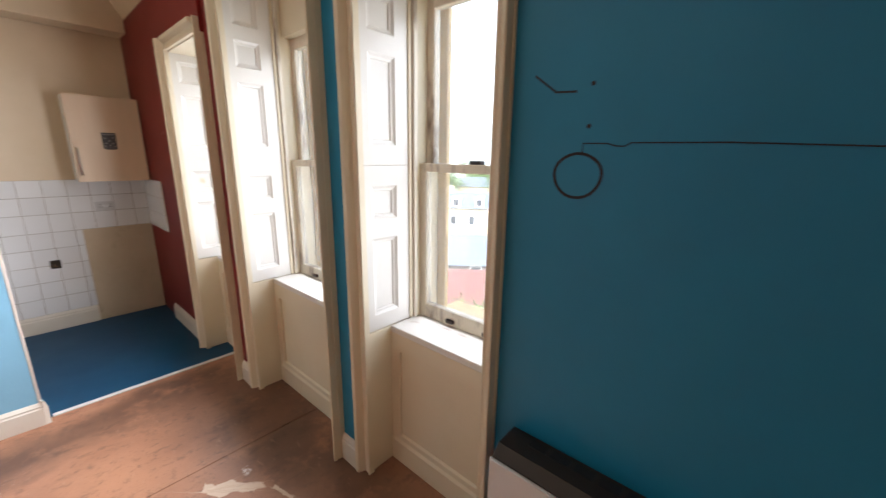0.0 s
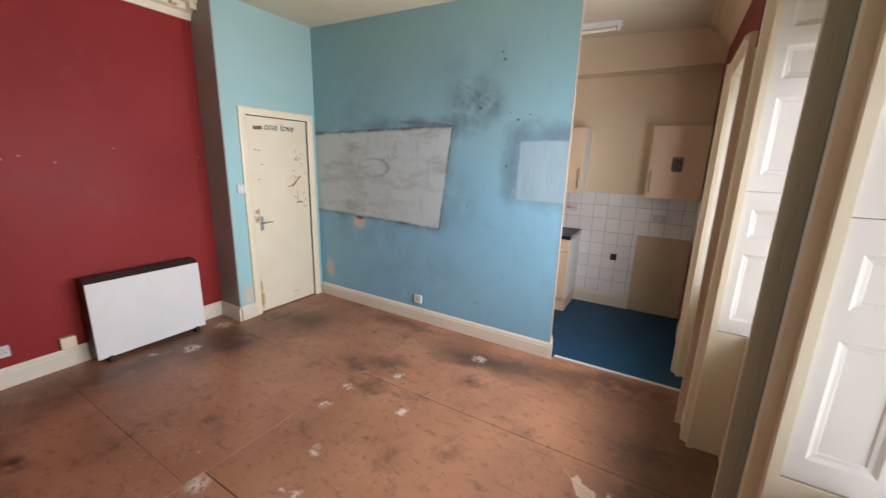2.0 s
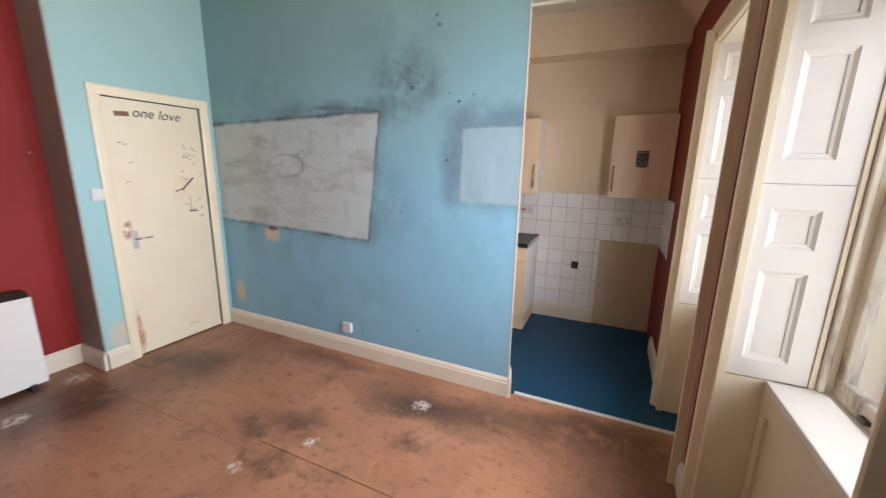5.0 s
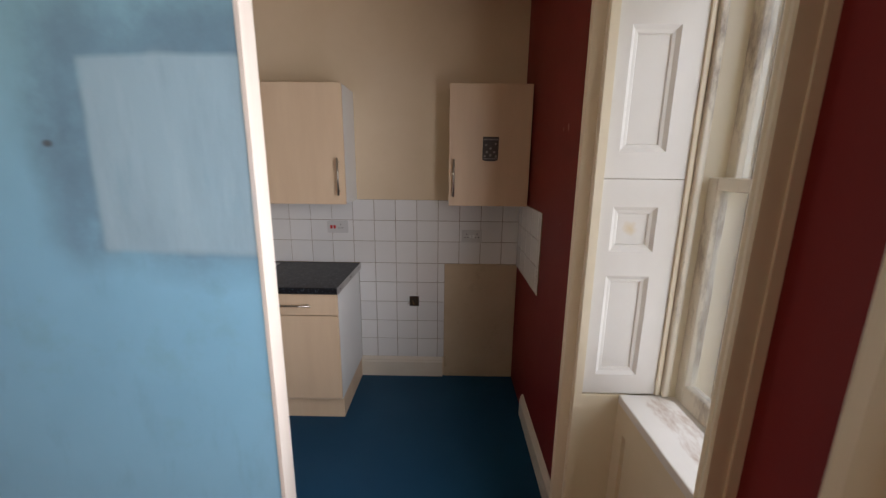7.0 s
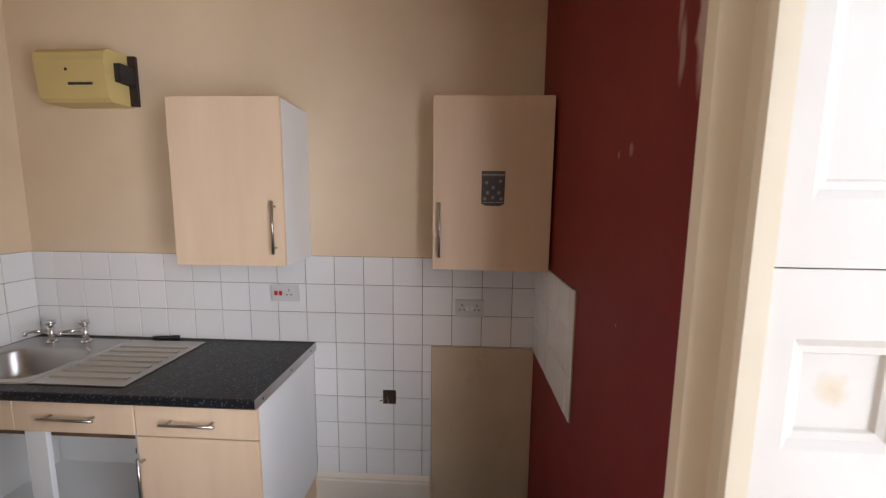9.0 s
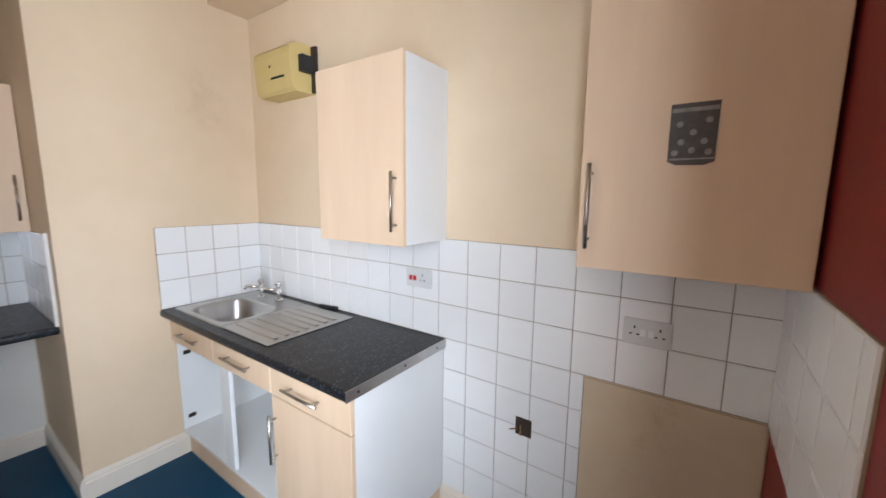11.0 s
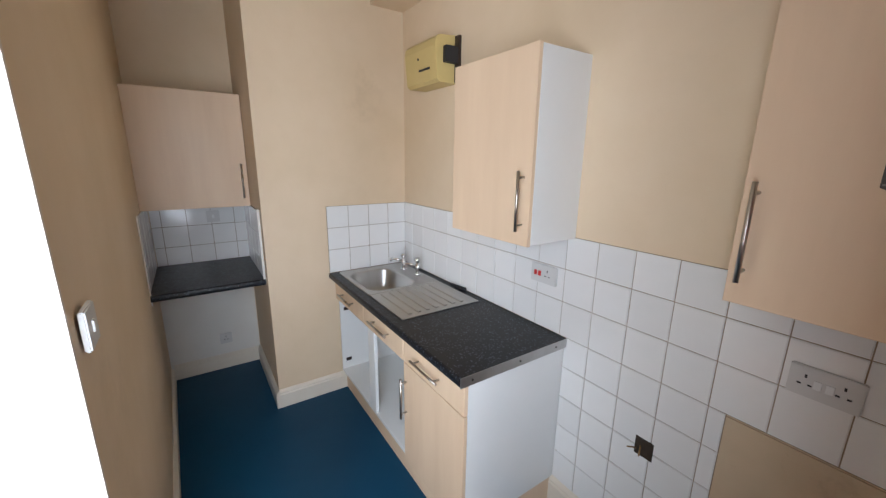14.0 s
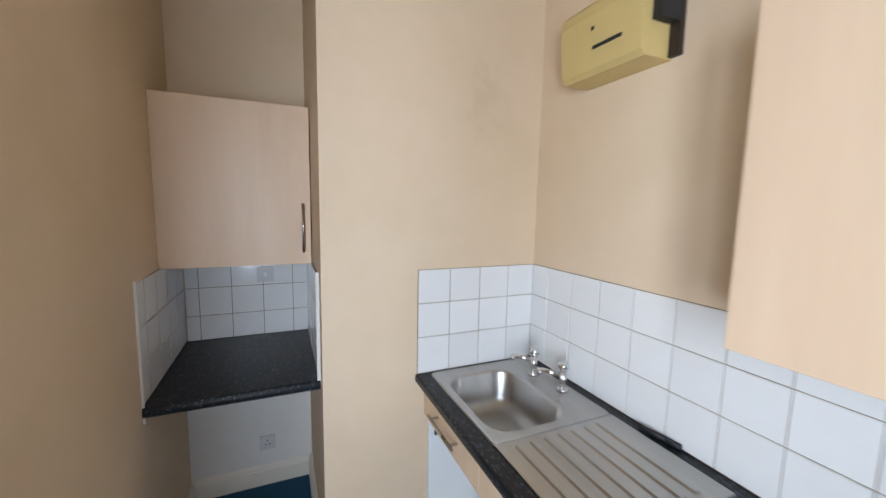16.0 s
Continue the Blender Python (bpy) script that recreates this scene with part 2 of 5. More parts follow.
M_DOOR = mat("door_paint", (0.76, 0.69, 0.54), (0.70, 0.62, 0.46), 1.6, 0.4, 0.05, 40, stain=(0.56, 0.44, 0.27), stain_at=0.64, stain_scale=3)
M_DIFF = mat("lamp_diffuser", (0.80, 0.74, 0.60), (0.75, 0.68, 0.54), 3, 0.5, 0.0)

M_GLASS = bpy.data.materials.new("window_glass")
M_GLASS.use_nodes = True
g_nt = M_GLASS.node_tree
g_nt.nodes.remove(g_nt.nodes["Principled BSDF"])
g_tr = g_nt.nodes.new("ShaderNodeBsdfTransparent")
g_gl = g_nt.nodes.new("ShaderNodeBsdfGlossy")
g_gl.inputs["Roughness"].default_value = 0.03
g_tr.inputs["Color"].default_value = (0.93, 0.94, 0.94, 1)
g_lw = g_nt.nodes.new("ShaderNodeLayerWeight")
g_lw.inputs["Blend"].default_value = 0.5
g_fr = g_nt.nodes.new("ShaderNodeMath")
g_fr.operation, g_fr.inputs[1].default_value = "POWER", 5.0
g_nt.links.new(g_lw.outputs["Facing"], g_fr.inputs[0])
g_fs = g_nt.nodes.new("ShaderNodeMath")
g_fs.operation, g_fs.inputs[1].default_value, g_fs.inputs[2].default_value = "MULTIPLY_ADD", 0.5, 0.03
g_nt.links.new(g_fr.outputs[0], g_fs.inputs[0])
g_m2 = g_nt.nodes.new("ShaderNodeMixShader")
g_nt.links.new(g_fs.outputs[0], g_m2.inputs[0])
g_dirt = g_nt.nodes.new("ShaderNodeBsdfTranslucent")
g_dirt.inputs["Color"].default_value = (0.8, 0.8, 0.78, 1)
g_m1 = g_nt.nodes.new("ShaderNodeMixShader")
g_m1.inputs[0].default_value = 0.07   # grime on the panes
g_nt.links.new(g_tr.outputs[0], g_m1.inputs[1])
g_nt.links.new(g_dirt.outputs[0], g_m1.inputs[2])
g_nt.links.new(g_m1.outputs[0], g_m2.inputs[1])
g_nt.links.new(g_gl.outputs[0], g_m2.inputs[2])
g_nt.links.new(g_m2.outputs[0], g_nt.nodes["Material Output"].inputs["Surface"])

# ---- mesh helpers ----


def bx(bm, x0, x1, y0, y1, z0, z1):
    """A box between two corners."""
    v = [bm.verts.new((x, y, z)) for x in (x0, x1) for y in (y0, y1) for z in (z0, z1)]
    for f in ((0, 1, 3, 2), (4, 6, 7, 5), (0, 4, 5, 1), (2, 3, 7, 6), (0, 2, 6, 4), (1, 5, 7, 3)):
        bm.faces.new([v[k] for k in f])
    return bm


def box(x0, x1, y0, y1, z0, z1, bevel=0.0, seg=2):
    bm = bx(bmesh.new(), min(x0, x1), max(x0, x1), min(y0, y1), max(y0, y1), min(z0, z1), max(z0, z1))
    if bevel:
        bmesh.ops.bevel(bm, geom=bm.edges[:], offset=bevel, segments=seg, affect="EDGES", profile=0.6)
    return bm


def prism(bm, pts, place):
    """Extrudes an outline: place(k, u, v) turns end 0 or 1 and outline point into a world point."""
    a = [bm.verts.new(place(0, u, v)) for u, v in pts]
    b = [bm.verts.new(place(1, u, v)) for u, v in pts]
    n = len(pts)
    for k in range(n):
        bm.faces.new((a[k], a[(k + 1) % n], b[(k + 1) % n], b[k]))
    bm.faces.new(a[::-1])
    bm.faces.new(b)
    bmesh.ops.recalc_face_normals(bm, faces=bm.faces[:])
    return bm


def tube(bm, p0, p1, r, seg=12, r1=None):
    """A round bar between two points."""
    p0, p1 = Vector(p0), Vector(p1)
    q = (p1 - p0).to_track_quat("Z", "Y")
    r1 = r if r1 is None else r1
    a, b = [], []
    for k in range(seg):
        c, s = math.cos(2 * math.pi * k / seg), math.sin(2 * math.pi * k / seg)
        a.append(bm.verts.new(p0 + q @ Vector((c * r, s * r, 0))))
        b.append(bm.verts.new(p1 + q @ Vector((c * r1, s * r1, 0))))
    for k in range(seg):
        f = bm.faces.new((a[k], a[(k + 1) % seg], b[(k + 1) % seg], b[k]))
        f.smooth = True
    bm.faces.new(a[::-1])
    bm.faces.new(b)
    return bm


def obj(name, bm, material):
    me = bpy.data.meshes.new(name)
    bm.to_mesh(me)
    bm.free()
    me.materials.append(material)
    return new(name, me)


def part(name, bm, material, parent, label=""):
    ob = obj(name, bm, material)
    ob.parent = parent
    return tagged(ob, label)


def thing(name, label, category, group="", kind=""):
    return tagged(new(name), label, category, group, kind)


def setting(name, bm, material, label, category):
    return tagged(obj(name, bm, material), label, category, "", "structure")


# ---- structure ----
ROOM_H = 3.16
XR = -4.20          # red wall
XD = -3.95          # wall with the door
YP0, YP1 = -1.70, -1.61  # partition
XP = -0.98          # end of the partition
YB = -6.6           # rear wall of the room

wall_back = setting("wall_back", box(-4.6, 0.62, 0.0, 0.2, -0.2, ROOM_H), M_CREAM, "cream painted kitchen rear wall with scuffs and stains", "wall")
wall_beam = setting("trim_beam", box(-2.70, -0.0, -0.24, 0.0, 2.655, ROOM_H, 0.006), M_CREAM, "boxed-in cream painted beam below the ceiling", "beam")
wall_pier = setting("wall_pier", box(-3.70, -2.70, -1.0, 0.0, 0, ROOM_H), M_CREAM, "cream painted chimney breast beside the sink", "wall")
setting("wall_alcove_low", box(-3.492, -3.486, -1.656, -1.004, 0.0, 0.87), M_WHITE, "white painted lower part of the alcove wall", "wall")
wall_alcove = setting("wall_alcove", box(-3.70, -3.49, -1.66, -1.0, 0, ROOM_H), M_CREAM, "cream painted rear wall of the alcove", "wall")

# partition: pale blue towards the room, cream in the kitchen and at its end
PA, PB = (-1.012, -1.716), (XD - 0.3, -1.672)   # room face
PC, PD = (-1.056, -1.561), (XD - 0.3, -1.652)   # kitchen face


def quad_wall(name, pts, z0, z1, material, label, category="wall"):
    return setting(name, prism(bmesh.new(), pts, lambda k, u, v: (u, v, (z0, z1)[k])), material, label, category)


def along(p, q, f):
    return (p[0] + (q[0] - p[0]) * f, p[1] + (q[1] - p[1]) * f)


PM, PN = along(PA, PC, 0.5), along(PB, PD, 0.5)
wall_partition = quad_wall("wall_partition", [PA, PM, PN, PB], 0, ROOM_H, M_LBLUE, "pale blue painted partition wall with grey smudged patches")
wall_partition_kitchen = quad_wall("wall_partition_kitchen", [PM, PC, PD, PN], 0, ROOM_H, M_CREAM, "cream painted kitchen side of the partition wall")
partition_end = quad_wall("trim_partition_end", [(PA[0], PA[1] - 0.003), (PA[0] + 0.012, PA[1] - 0.003), (PC[0] + 0.012, PC[1] + 0.003), (PC[0], PC[1] + 0.003)],
                          0, ROOM_H, M_END, "cream painted end board of the partition wall", "trim")
b = box(XD - 0.25, XD, -2.530, -1.66, 2.085, ROOM_H)
bx(b, XD - 0.25, XD, -2.756, -2.530, 0, ROOM_H)
bx(b, XD - 0.25, XD, -1.795, -1.66, 0, 2.085)
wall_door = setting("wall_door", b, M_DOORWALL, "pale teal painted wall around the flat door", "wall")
wall_pier_side = setting("wall_pier_side", box(-4.40, XD, -2.768, -2.756, 0, ROOM_H), M_GREY, "dark grey painted side of the wall projection", "wall")


def xr(y):
    """Face of the red wall, which runs a little askew."""
    return -4.29 + 0.038 * (-2.756 - y)


wall_red = quad_wall("wall_red", [(xr(-2.756), -2.756), (xr(YB), YB), (xr(YB) - 0.3, YB), (xr(-2.756) - 0.3, -2.756)], 0, ROOM_H, M_RED, "deep red painted wall with scuffs and filled holes")
# unseen closing wall, kept pale so that it bounces light into the room
wall_rear = setting("wall_rear", box(XR - 0.25, 0.62, YB - 0.2, YB, 0, ROOM_H), M_CREAM, "plain unseen wall behind, cream to bounce light", "wall")
wall_closing = setting("wall_closing", box(XD - 0.7, XD - 0.25, -2.72, 0.2, -0.2, ROOM_H), M_CREAM, "plain wall behind the door", "wall")
ceiling = setting("ceiling", prism(bmesh.new(), [(-4.7, 3.10), (0.62, 2.965), (0.62, 3.25), (-4.7, 3.25)],
                                   lambda k, u, v: (u, (YB - 0.2, 0.2)[k], v)), M_CEIL, "off-white painted ceiling with brown stains", "ceiling")
floor_base = setting("floor_base", box(-4.7, 0.62, YB - 0.2, 0.2, -0.2, -0.006), M_DARK, "dark floor below the sheets", "floor")
kitchen_floor = setting("kitchen_floor", box(-3.6, 0.16, -1.66, 0.0, -0.006, 0.0), M_KFLOOR, "dark blue vinyl kitchen floor", "floor")

# windows: name, y of the inner edges of the two architraves, head, panels
WINS = [("window_1", -1.425, -2.058, 2.33), ("window_2", -2.335, -3.24, 2.66), ("window_3", -3.50, -4.165, 2.66)]
DX = (0.0, 0.055, 0.12)   # the window wall runs a little askew, too
SILL = 0.787


def wall_piece(name, y0, y1, z0, z1, material, label, x0=0.0):
    return setting(name, box(x0, x0 + 0.5, y0, y1, z0, z1), material, label, "wall")


RED_TOP = 2.76
XB = 0.13    # dark blue wall
(_, a1, b1, h1), (_, a2, b2, h2), (_, a3, b3, h3) = WINS
mid12, mid23 = (b1 + a2) / 2, (b2 + a3) / 2
C = 0.05   # room for the folded shutters behind the architraves
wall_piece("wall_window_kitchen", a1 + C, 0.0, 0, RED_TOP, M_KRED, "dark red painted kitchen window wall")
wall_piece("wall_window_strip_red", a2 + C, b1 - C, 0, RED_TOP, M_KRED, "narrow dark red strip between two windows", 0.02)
wall_piece("wall_window_strip_blue", a3 + C, b2 - C, 0, ROOM_H, M_DBLUE, "narrow dark blue strip between two windows", 0.085)
wall_piece("wall_window_blue", YB, b3 - C, 0, ROOM_H, M_DBLUE, "dark blue painted wall with pen drawings", XB)
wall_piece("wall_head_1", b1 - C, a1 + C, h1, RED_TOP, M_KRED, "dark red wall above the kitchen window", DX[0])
wall_piece("wall_head_2", b2 - C, a2 + C, h2, ROOM_H, M_DBLUE, "wall above the window", DX[1])
wall_piece("wall_head_3", b3 - C, a3 + C, h3, ROOM_H, M_DBLUE, "wall above the window", DX[2])
wall_piece("wall_frieze", a2 + C, 0.0, RED_TOP, ROOM_H, M_CREAM, "cream frieze above the red wall")
bm = bmesh.new()
prism(bm, [(0.0, RED_TOP + 0.01), (-0.05, RED_TOP + 0.10), (-0.12, RED_TOP + 0.20), (-0.22, 3.0), (0.0, 3.0)],
      lambda k, u, v: (u, -0.24 if k == 0 else a2, v))
setting("trim_cove", bm, M_CREAM, "cream coved plaster cornice over the kitchen window", "cornice")


def architrave(bm, y_in, y_out, z0, z1, x=0.0, thick=1.0):
    """Upright moulded board on the wall face."""
    s = 1 if y_out > y_in else -1
    w = abs(y_out - y_in)
    pts = [(0.0, 0.0), (-0.022, 0.0), (-0.026, 0.006), (-0.022, 0.012), (-0.020, w * 0.5), (-0.030, w * 0.58), (-0.046, w * 0.7), (-0.050, w * 0.9),
           (-0.046, w), (0.0, w)]
    return prism(bm, pts, lambda k, u, v: (x + u * thick, y_in + s * v, z0 if k == 0 else z1))


def panelled_leaf(bm, p0, p1, z0, z1, panels, t=0.03):
    """A flat shutter leaf from plan point p0 to p1 with sunk, moulded panels; it faces the left of p0 -> p1."""
    (xa, ya), (xb, yb) = p0, p1
    L = math.hypot(xb - xa, yb - ya)
    dx, dy = (xb - xa) / L, (yb - ya) / L
    nx, ny = dy, -dx

    def P(u, z, d):
        return (xa + dx * u - nx * d, ya + dy * u - ny * d, z)
    us = [0.0, 0.19 * L, 0.73 * L, L]
    zs = [z0] + [z for pr in panels for z in pr] + [z1]
    for i in range(3):
        for j in range(len(zs) - 1):
            u0, u1, v0, v1 = us[i], us[i + 1], zs[j], zs[j + 1]
            if i == 1 and j % 2 == 1:
                rings, e = [], 0.0
                for inset, depth in ((0, 0), (0.004, 0.003), (0.012, 0.009), (0.022, 0.011), (0.025, 0.016)):
                    rings.append([bm.verts.new(P(u, v, depth)) for u, v in ((u0 + inset, v0 + inset), (u1 - inset, v0 + inset),
                                                                           (u1 - inset, v1 - inset), (u0 + inset, v1 - inset))])
                for r0, r1 in zip(rings, rings[1:]):
                    for k in range(4):
                        bm.faces.new((r0[k], r0[(k + 1) % 4], r1[(k + 1) % 4], r1[k]))
                bm.faces.new(rings[-1])
            else:
                bm.faces.new([bm.verts.new(P(u, v, 0)) for u, v in ((u0, v0), (u1, v0), (u1, v1), (u0, v1))])
    back = [bm.verts.new(P(u, v, t)) for u, v in ((0, z0), (L, z0), (L, z1), (0, z1))]
    front = [bm.verts.new(P(u, v, 0)) for u, v in ((0, z0), (L, z0), (L, z1), (0, z1))]
    bm.faces.new(back[::-1])
    for k in range(4):
        bm.faces.new((front[k], back[k], back[(k + 1) % 4], front[(k + 1) % 4]))
    bmesh.ops.remove_doubles(bm, verts=bm.verts[:], dist=0.0004)
    bmesh.ops.recalc_face_normals(bm, faces=bm.faces[:])
    return bm


AWR = 0.048  # narrower one on the other side
AW = 0.08   # architrave width
XA = 0.152   # apron plane
XS = 0.335   # face of the sash


def window(name, ya, yb, head, label):
    w = thing(name, label, "window", "sash windows", "structure")
    for y_in, s in ((ya, 1), (yb, -1)):
        part("architrave", architrave(bmesh.new(), y_in, y_in + s * (AW if s > 0 else AWR), 0, head + AW, 0.0, 1.3 if s > 0 else 0.75), M_CREAMGLOSS, w)
        part("shutter_box", box(0.0, XA + 0.02, y_in + s * 0.044, y_in + s * 0.012, 0.0, SILL - 0.004, 0.002), M_CREAMGLOSS, w)
        p0, p1 = (-0.006, y_in + s * 0.014), (0.271, y_in + s * 0.012)
        for z0, z1, panels in ((SILL + 0.002, 1.5792, [(0.866, 1.246), (1.333, 1.488)]),
                               (1.5812, head, [(1.667, 2.043), (2.125, 2.275)] + ([(2.355, 2.60)] if head > 2.5 else []))):
            lf = panelled_leaf(bmesh.new(), *((p0, p1) if s > 0 else (p1, p0)), z0, z1, panels)
            part("shutter_leaf", lf, M_WHITE, w, "panelled white shutter leaf folded in the reveal")
        part("reveal_lining", box(0.0, XS, y_in + s * 0.052, y_in + s * 0.0455, 0, head), M_CREAMGLOSS, w)
        part("sash_box", box(XS - 0.02, XS + 0.14, y_in + s * 0.052, y_in - s * 0.002, SILL, head, 0.004), M_CREAMGLOSS, w)
        part("lining_bead", box(0.272, 0.290, y_in + s * 0.044, y_in + s * 0.004, SILL, head, 0.004, 2), M_CREAMGLOSS, w)
        part("parting_bead", box(XS - 0.043, XS - 0.018, y_in + s * 0.044, y_in - s * 0.010, SILL, head, 0.008, 3), M_SASH, w)
    bm = bmesh.new()
    prism(bm, [(0.0, 0.0), (-0.022, 0.0), (-0.026, 0.006), (-0.022, 0.012), (-0.020, AW * 0.5), (-0.030, AW * 0.58), (-0.046, AW * 0.7),
               (-0.050, AW * 0.9), (-0.046, AW), (0.0, AW)], lambda k, u, v: (u, ya if k == 0 else yb, head + v))
    part("architrave_head", bm, M_CREAMGLOSS, w)
    part("soffit", box(0.0, XS + 0.14, ya + 0.02, yb - 0.02, head - 0.006, head + 0.02), M_CREAMGLOSS, w)
    # apron below the sill, with its skirting
    part("apron", box(XA + 0.004, 0.5, ya + 0.02, yb - 0.02, 0, SILL - 0.03), M_CREAMGLOSS, w)
    fr = bmesh.new()
    bx(fr, XA - 0.010, XA + 0.006, ya + 0.011, yb - 0.011, SILL - 0.13, SILL - 0.034)
    bx(fr, XA - 0.010, XA + 0.006, ya + 0.011, ya - 0.05, 0.15, SILL - 0.13)
    bx(fr, XA - 0.010, XA + 0.006, yb - 0.011, yb + 0.05, 0.15, SILL - 0.13)
    part("apron_frame", fr, M_CREAMGLOSS, w)
    sk = bmesh.new()
    prism(sk, [(XA + 0.006, 0.0), (XA - 0.016, 0.0), (XA - 0.016, 0.12), (XA - 0.008, 0.135), (XA - 0.006, 0.16), (XA + 0.006, 0.17)],
          lambda k, u, v: (u, ya + 0.011 if k == 0 else yb - 0.011, v))
    part("apron_skirting", sk, M_CREAMGLOSS, w)
    part("window_sill", box(XA - 0.012, XS + 0.10, ya + 0.010, yb - 0.010, SILL - 0.034, SILL, 0.006), M_SILL, w, "white sill board with flaking paint")
    # sashes
    for nm, xs, z0, z1, zr, zt in (("lower_sash", XS + 0.005, SILL, 1.589, SILL + 0.075, 1.549),
                                   ("upper_sash", XS + 0.055, 1.549, 2.34, 1.587, 2.275)):
        yl, yr = ya + 0.002, yb - 0.002
        f = bmesh.new()
        bx(f, xs, xs + 0.045, yl - 0.045, yl, z0, z1)
        bx(f, xs, xs + 0.045, yr, yr + 0.045, z0, z1)
        bx(f, xs, xs + 0.045, yr + 0.045, yl - 0.045, z0, zr)
        bx(f, xs, xs + 0.045, yr + 0.045, yl - 0.045, zt, z1)
        bmesh.ops.bevel(f, geom=f.edges[:], offset=0.004, segments=1, affect="EDGES")
        sh = part(nm, f, M_SASH, w, "worn cream painted sliding sash")
        g = part("pane", box(xs + 0.02, xs + 0.024, yl - 0.043, yr + 0.043, zr - 0.002, zt + 0.002), M_GLASS, sh, "grimy clear glass pane")
        g.visible_shadow = False
    if head > 2.5:
        part("head_board", box(XS, XS + 0.12, ya, yb, 2.34, head), M_CREAMGLOSS, w)
    fl = bmesh.new()
    for yy in (ya - 0.22, yb + 0.22):
        bx(fl, XS - 0.012, XS + 0.006, yy - 0.022, yy + 0.022, SILL + 0.02, SILL + 0.036)
    part("sash_lift", fl, M_BROWN, w, "worn brass sash lift")
    part("sash_catch", box(XS + 0.01, XS + 0.05, (ya + yb) / 2 - 0.03, (ya + yb) / 2 + 0.03, 1.589, 1.606, 0.004), M_BROWN, w)
    # outer stone
    for y_in, s in ((ya, 1), (yb, -1)):
        part("stone_reveal", box(XS + 0.142, 0.508, y_in + s * 0.10, y_in - s * 0.055, 0.55, head + 0.1, 0.008), M_STONE, w)
    part("stone_sill", box(0.44, 0.72, ya + 0.05, yb - 0.05, 0.58, SILL - 0.04, 0.008), M_STONE, w)
    return w


window("window_1", *WINS[0][1:], "tall cream sash window with white panelled shutters in the kitchen").location.x = DX[0]
window("window_2", *WINS[1][1:], "tall cream sash window with white panelled shutters").location.x = DX[1]
window("window_3", *WINS[2][1:], "tall cream sash window beside the dark blue wall").location.x = DX[2]


def skirting(name, p0, p1, h, material=M_SKIRT, t=0.022, label="cream gloss painted skirting board"):
    """A moulded board along a wall; it stands to the left of p0 -> p1."""
    (xa, ya), (xb, yb) = p0, p1
    L = math.hypot(xb - xa, yb - ya)
    nx, ny = -(yb - ya) / L, (xb - xa) / L
    pts = [(0, 0), (t, 0), (t, h * 0.74), (t * 0.75, h * 0.80), (t * 0.8, h * 0.86), (t * 0.45, h * 0.95), (0.004, h), (0, h)]
    bm = prism(bmesh.new(), pts, lambda k, u, v: ((xa, xb)[k] + nx * u, (ya, yb)[k] + ny * u, v))
    return setting(name, bm, material, label, "skirting")


skirting("baseboard_partition", (PA[0] + 0.012, PA[1] - 0.003), (XD, PB[1] - 0.006), 0.145)
skirting("baseboard_partition_end", (PC[0] + 0.012, PC[1]), (PA[0] + 0.012, PA[1] - 0.025), 0.16)
skirting("baseboard_door", (XD, -2.59), (XD, -2.756), 0.15)
skirting("baseboard_pier", (XD + 0.02, -2.768), (xr(-2.768), -2.768), 0.15)
skirting("baseboard_red", (xr(-2.768), -2.768), (xr(YB), YB), 0.15)
skirting("baseboard_strip_blue", (0.085, a3 + AW + 0.001), (0.085, b2 - AWR - 0.001), 0.15)
skirting("baseboard_strip_red", (0.02, a2 + AW + 0.001), (0.02, b1 - AWR - 0.001), 0.15)
skirting("baseboard_blue", (XB, YB), (XB, b3 - AWR), 0.15)
skirting("baseboard_kitchen_red", (0.0, a1 + AW), (0.0, -0.46), 0.15)
skirting("baseboard_tiles", (-0.54, 0.0), (-1.18, 0.0), 0.16)
skirting("baseboard_kitchen_partition", (XD, PD[1] + 0.006), (PC[0], PC[1]), 0.10)
skirting("baseboard_chimney", (-2.70, -0.52), (-2.70, -1.0), 0.13)
skirting("baseboard_chimney_side", (-2.68, -1.0), (-3.49, -1.0), 0.13)
skirting("baseboard_alcove", (-3.49, -1.0), (-3.49, YP1), 0.12)
setting("trim_threshold", box(XP + 0.01, 0.16, -1.675, -1.64, -0.004, 0.006, 0.002), M_STRIP, "pale metal threshold strip between the floors", "trim")
# ---- floors ----
floor = thing("floor", "brown hardboard sheets with paint splats and dark stains", "floor", "", "structure")
for x0, x1, y0, y1 in ((-2.248, 0.30, -2.808, -1.652), (-2.248, 0.30, -4.018, -2.812), (-2.248, 0.30, -5.24, -4.022), (-2.248, 0.30, YB, -5.244),
                       (-4.36, -2.252, -2.90, -1.652), (-4.36, -2.252, -4.1195, -2.9015), (-4.36, -2.252, -5.34, -4.1205), (-4.36, -2.252, YB, -5.344)):
    if x0 > -4 and y1 > -1.7:
        part("sheet", box(x0, x1, y0, -1.672, -0.006, 0.0, 0.0015, 1), M_FLOOR, floor)
    else:
        part("sheet", box(x0, x1, y0, y1, -0.006, 0.0, 0.0015, 1), M_FLOOR, floor)
part("door_sheet", box(-3.93, -3.69, -2.62, -1.72, 0.0, 0.004, 0.001, 1), M_FLOOR, floor)
fuv = plane_coords(M_FLOOR, "X", "Y", 0.05, 14.0)
fuv2 = plane_coords(M_FLOOR, "X", "Y", 0.35, 2.2)
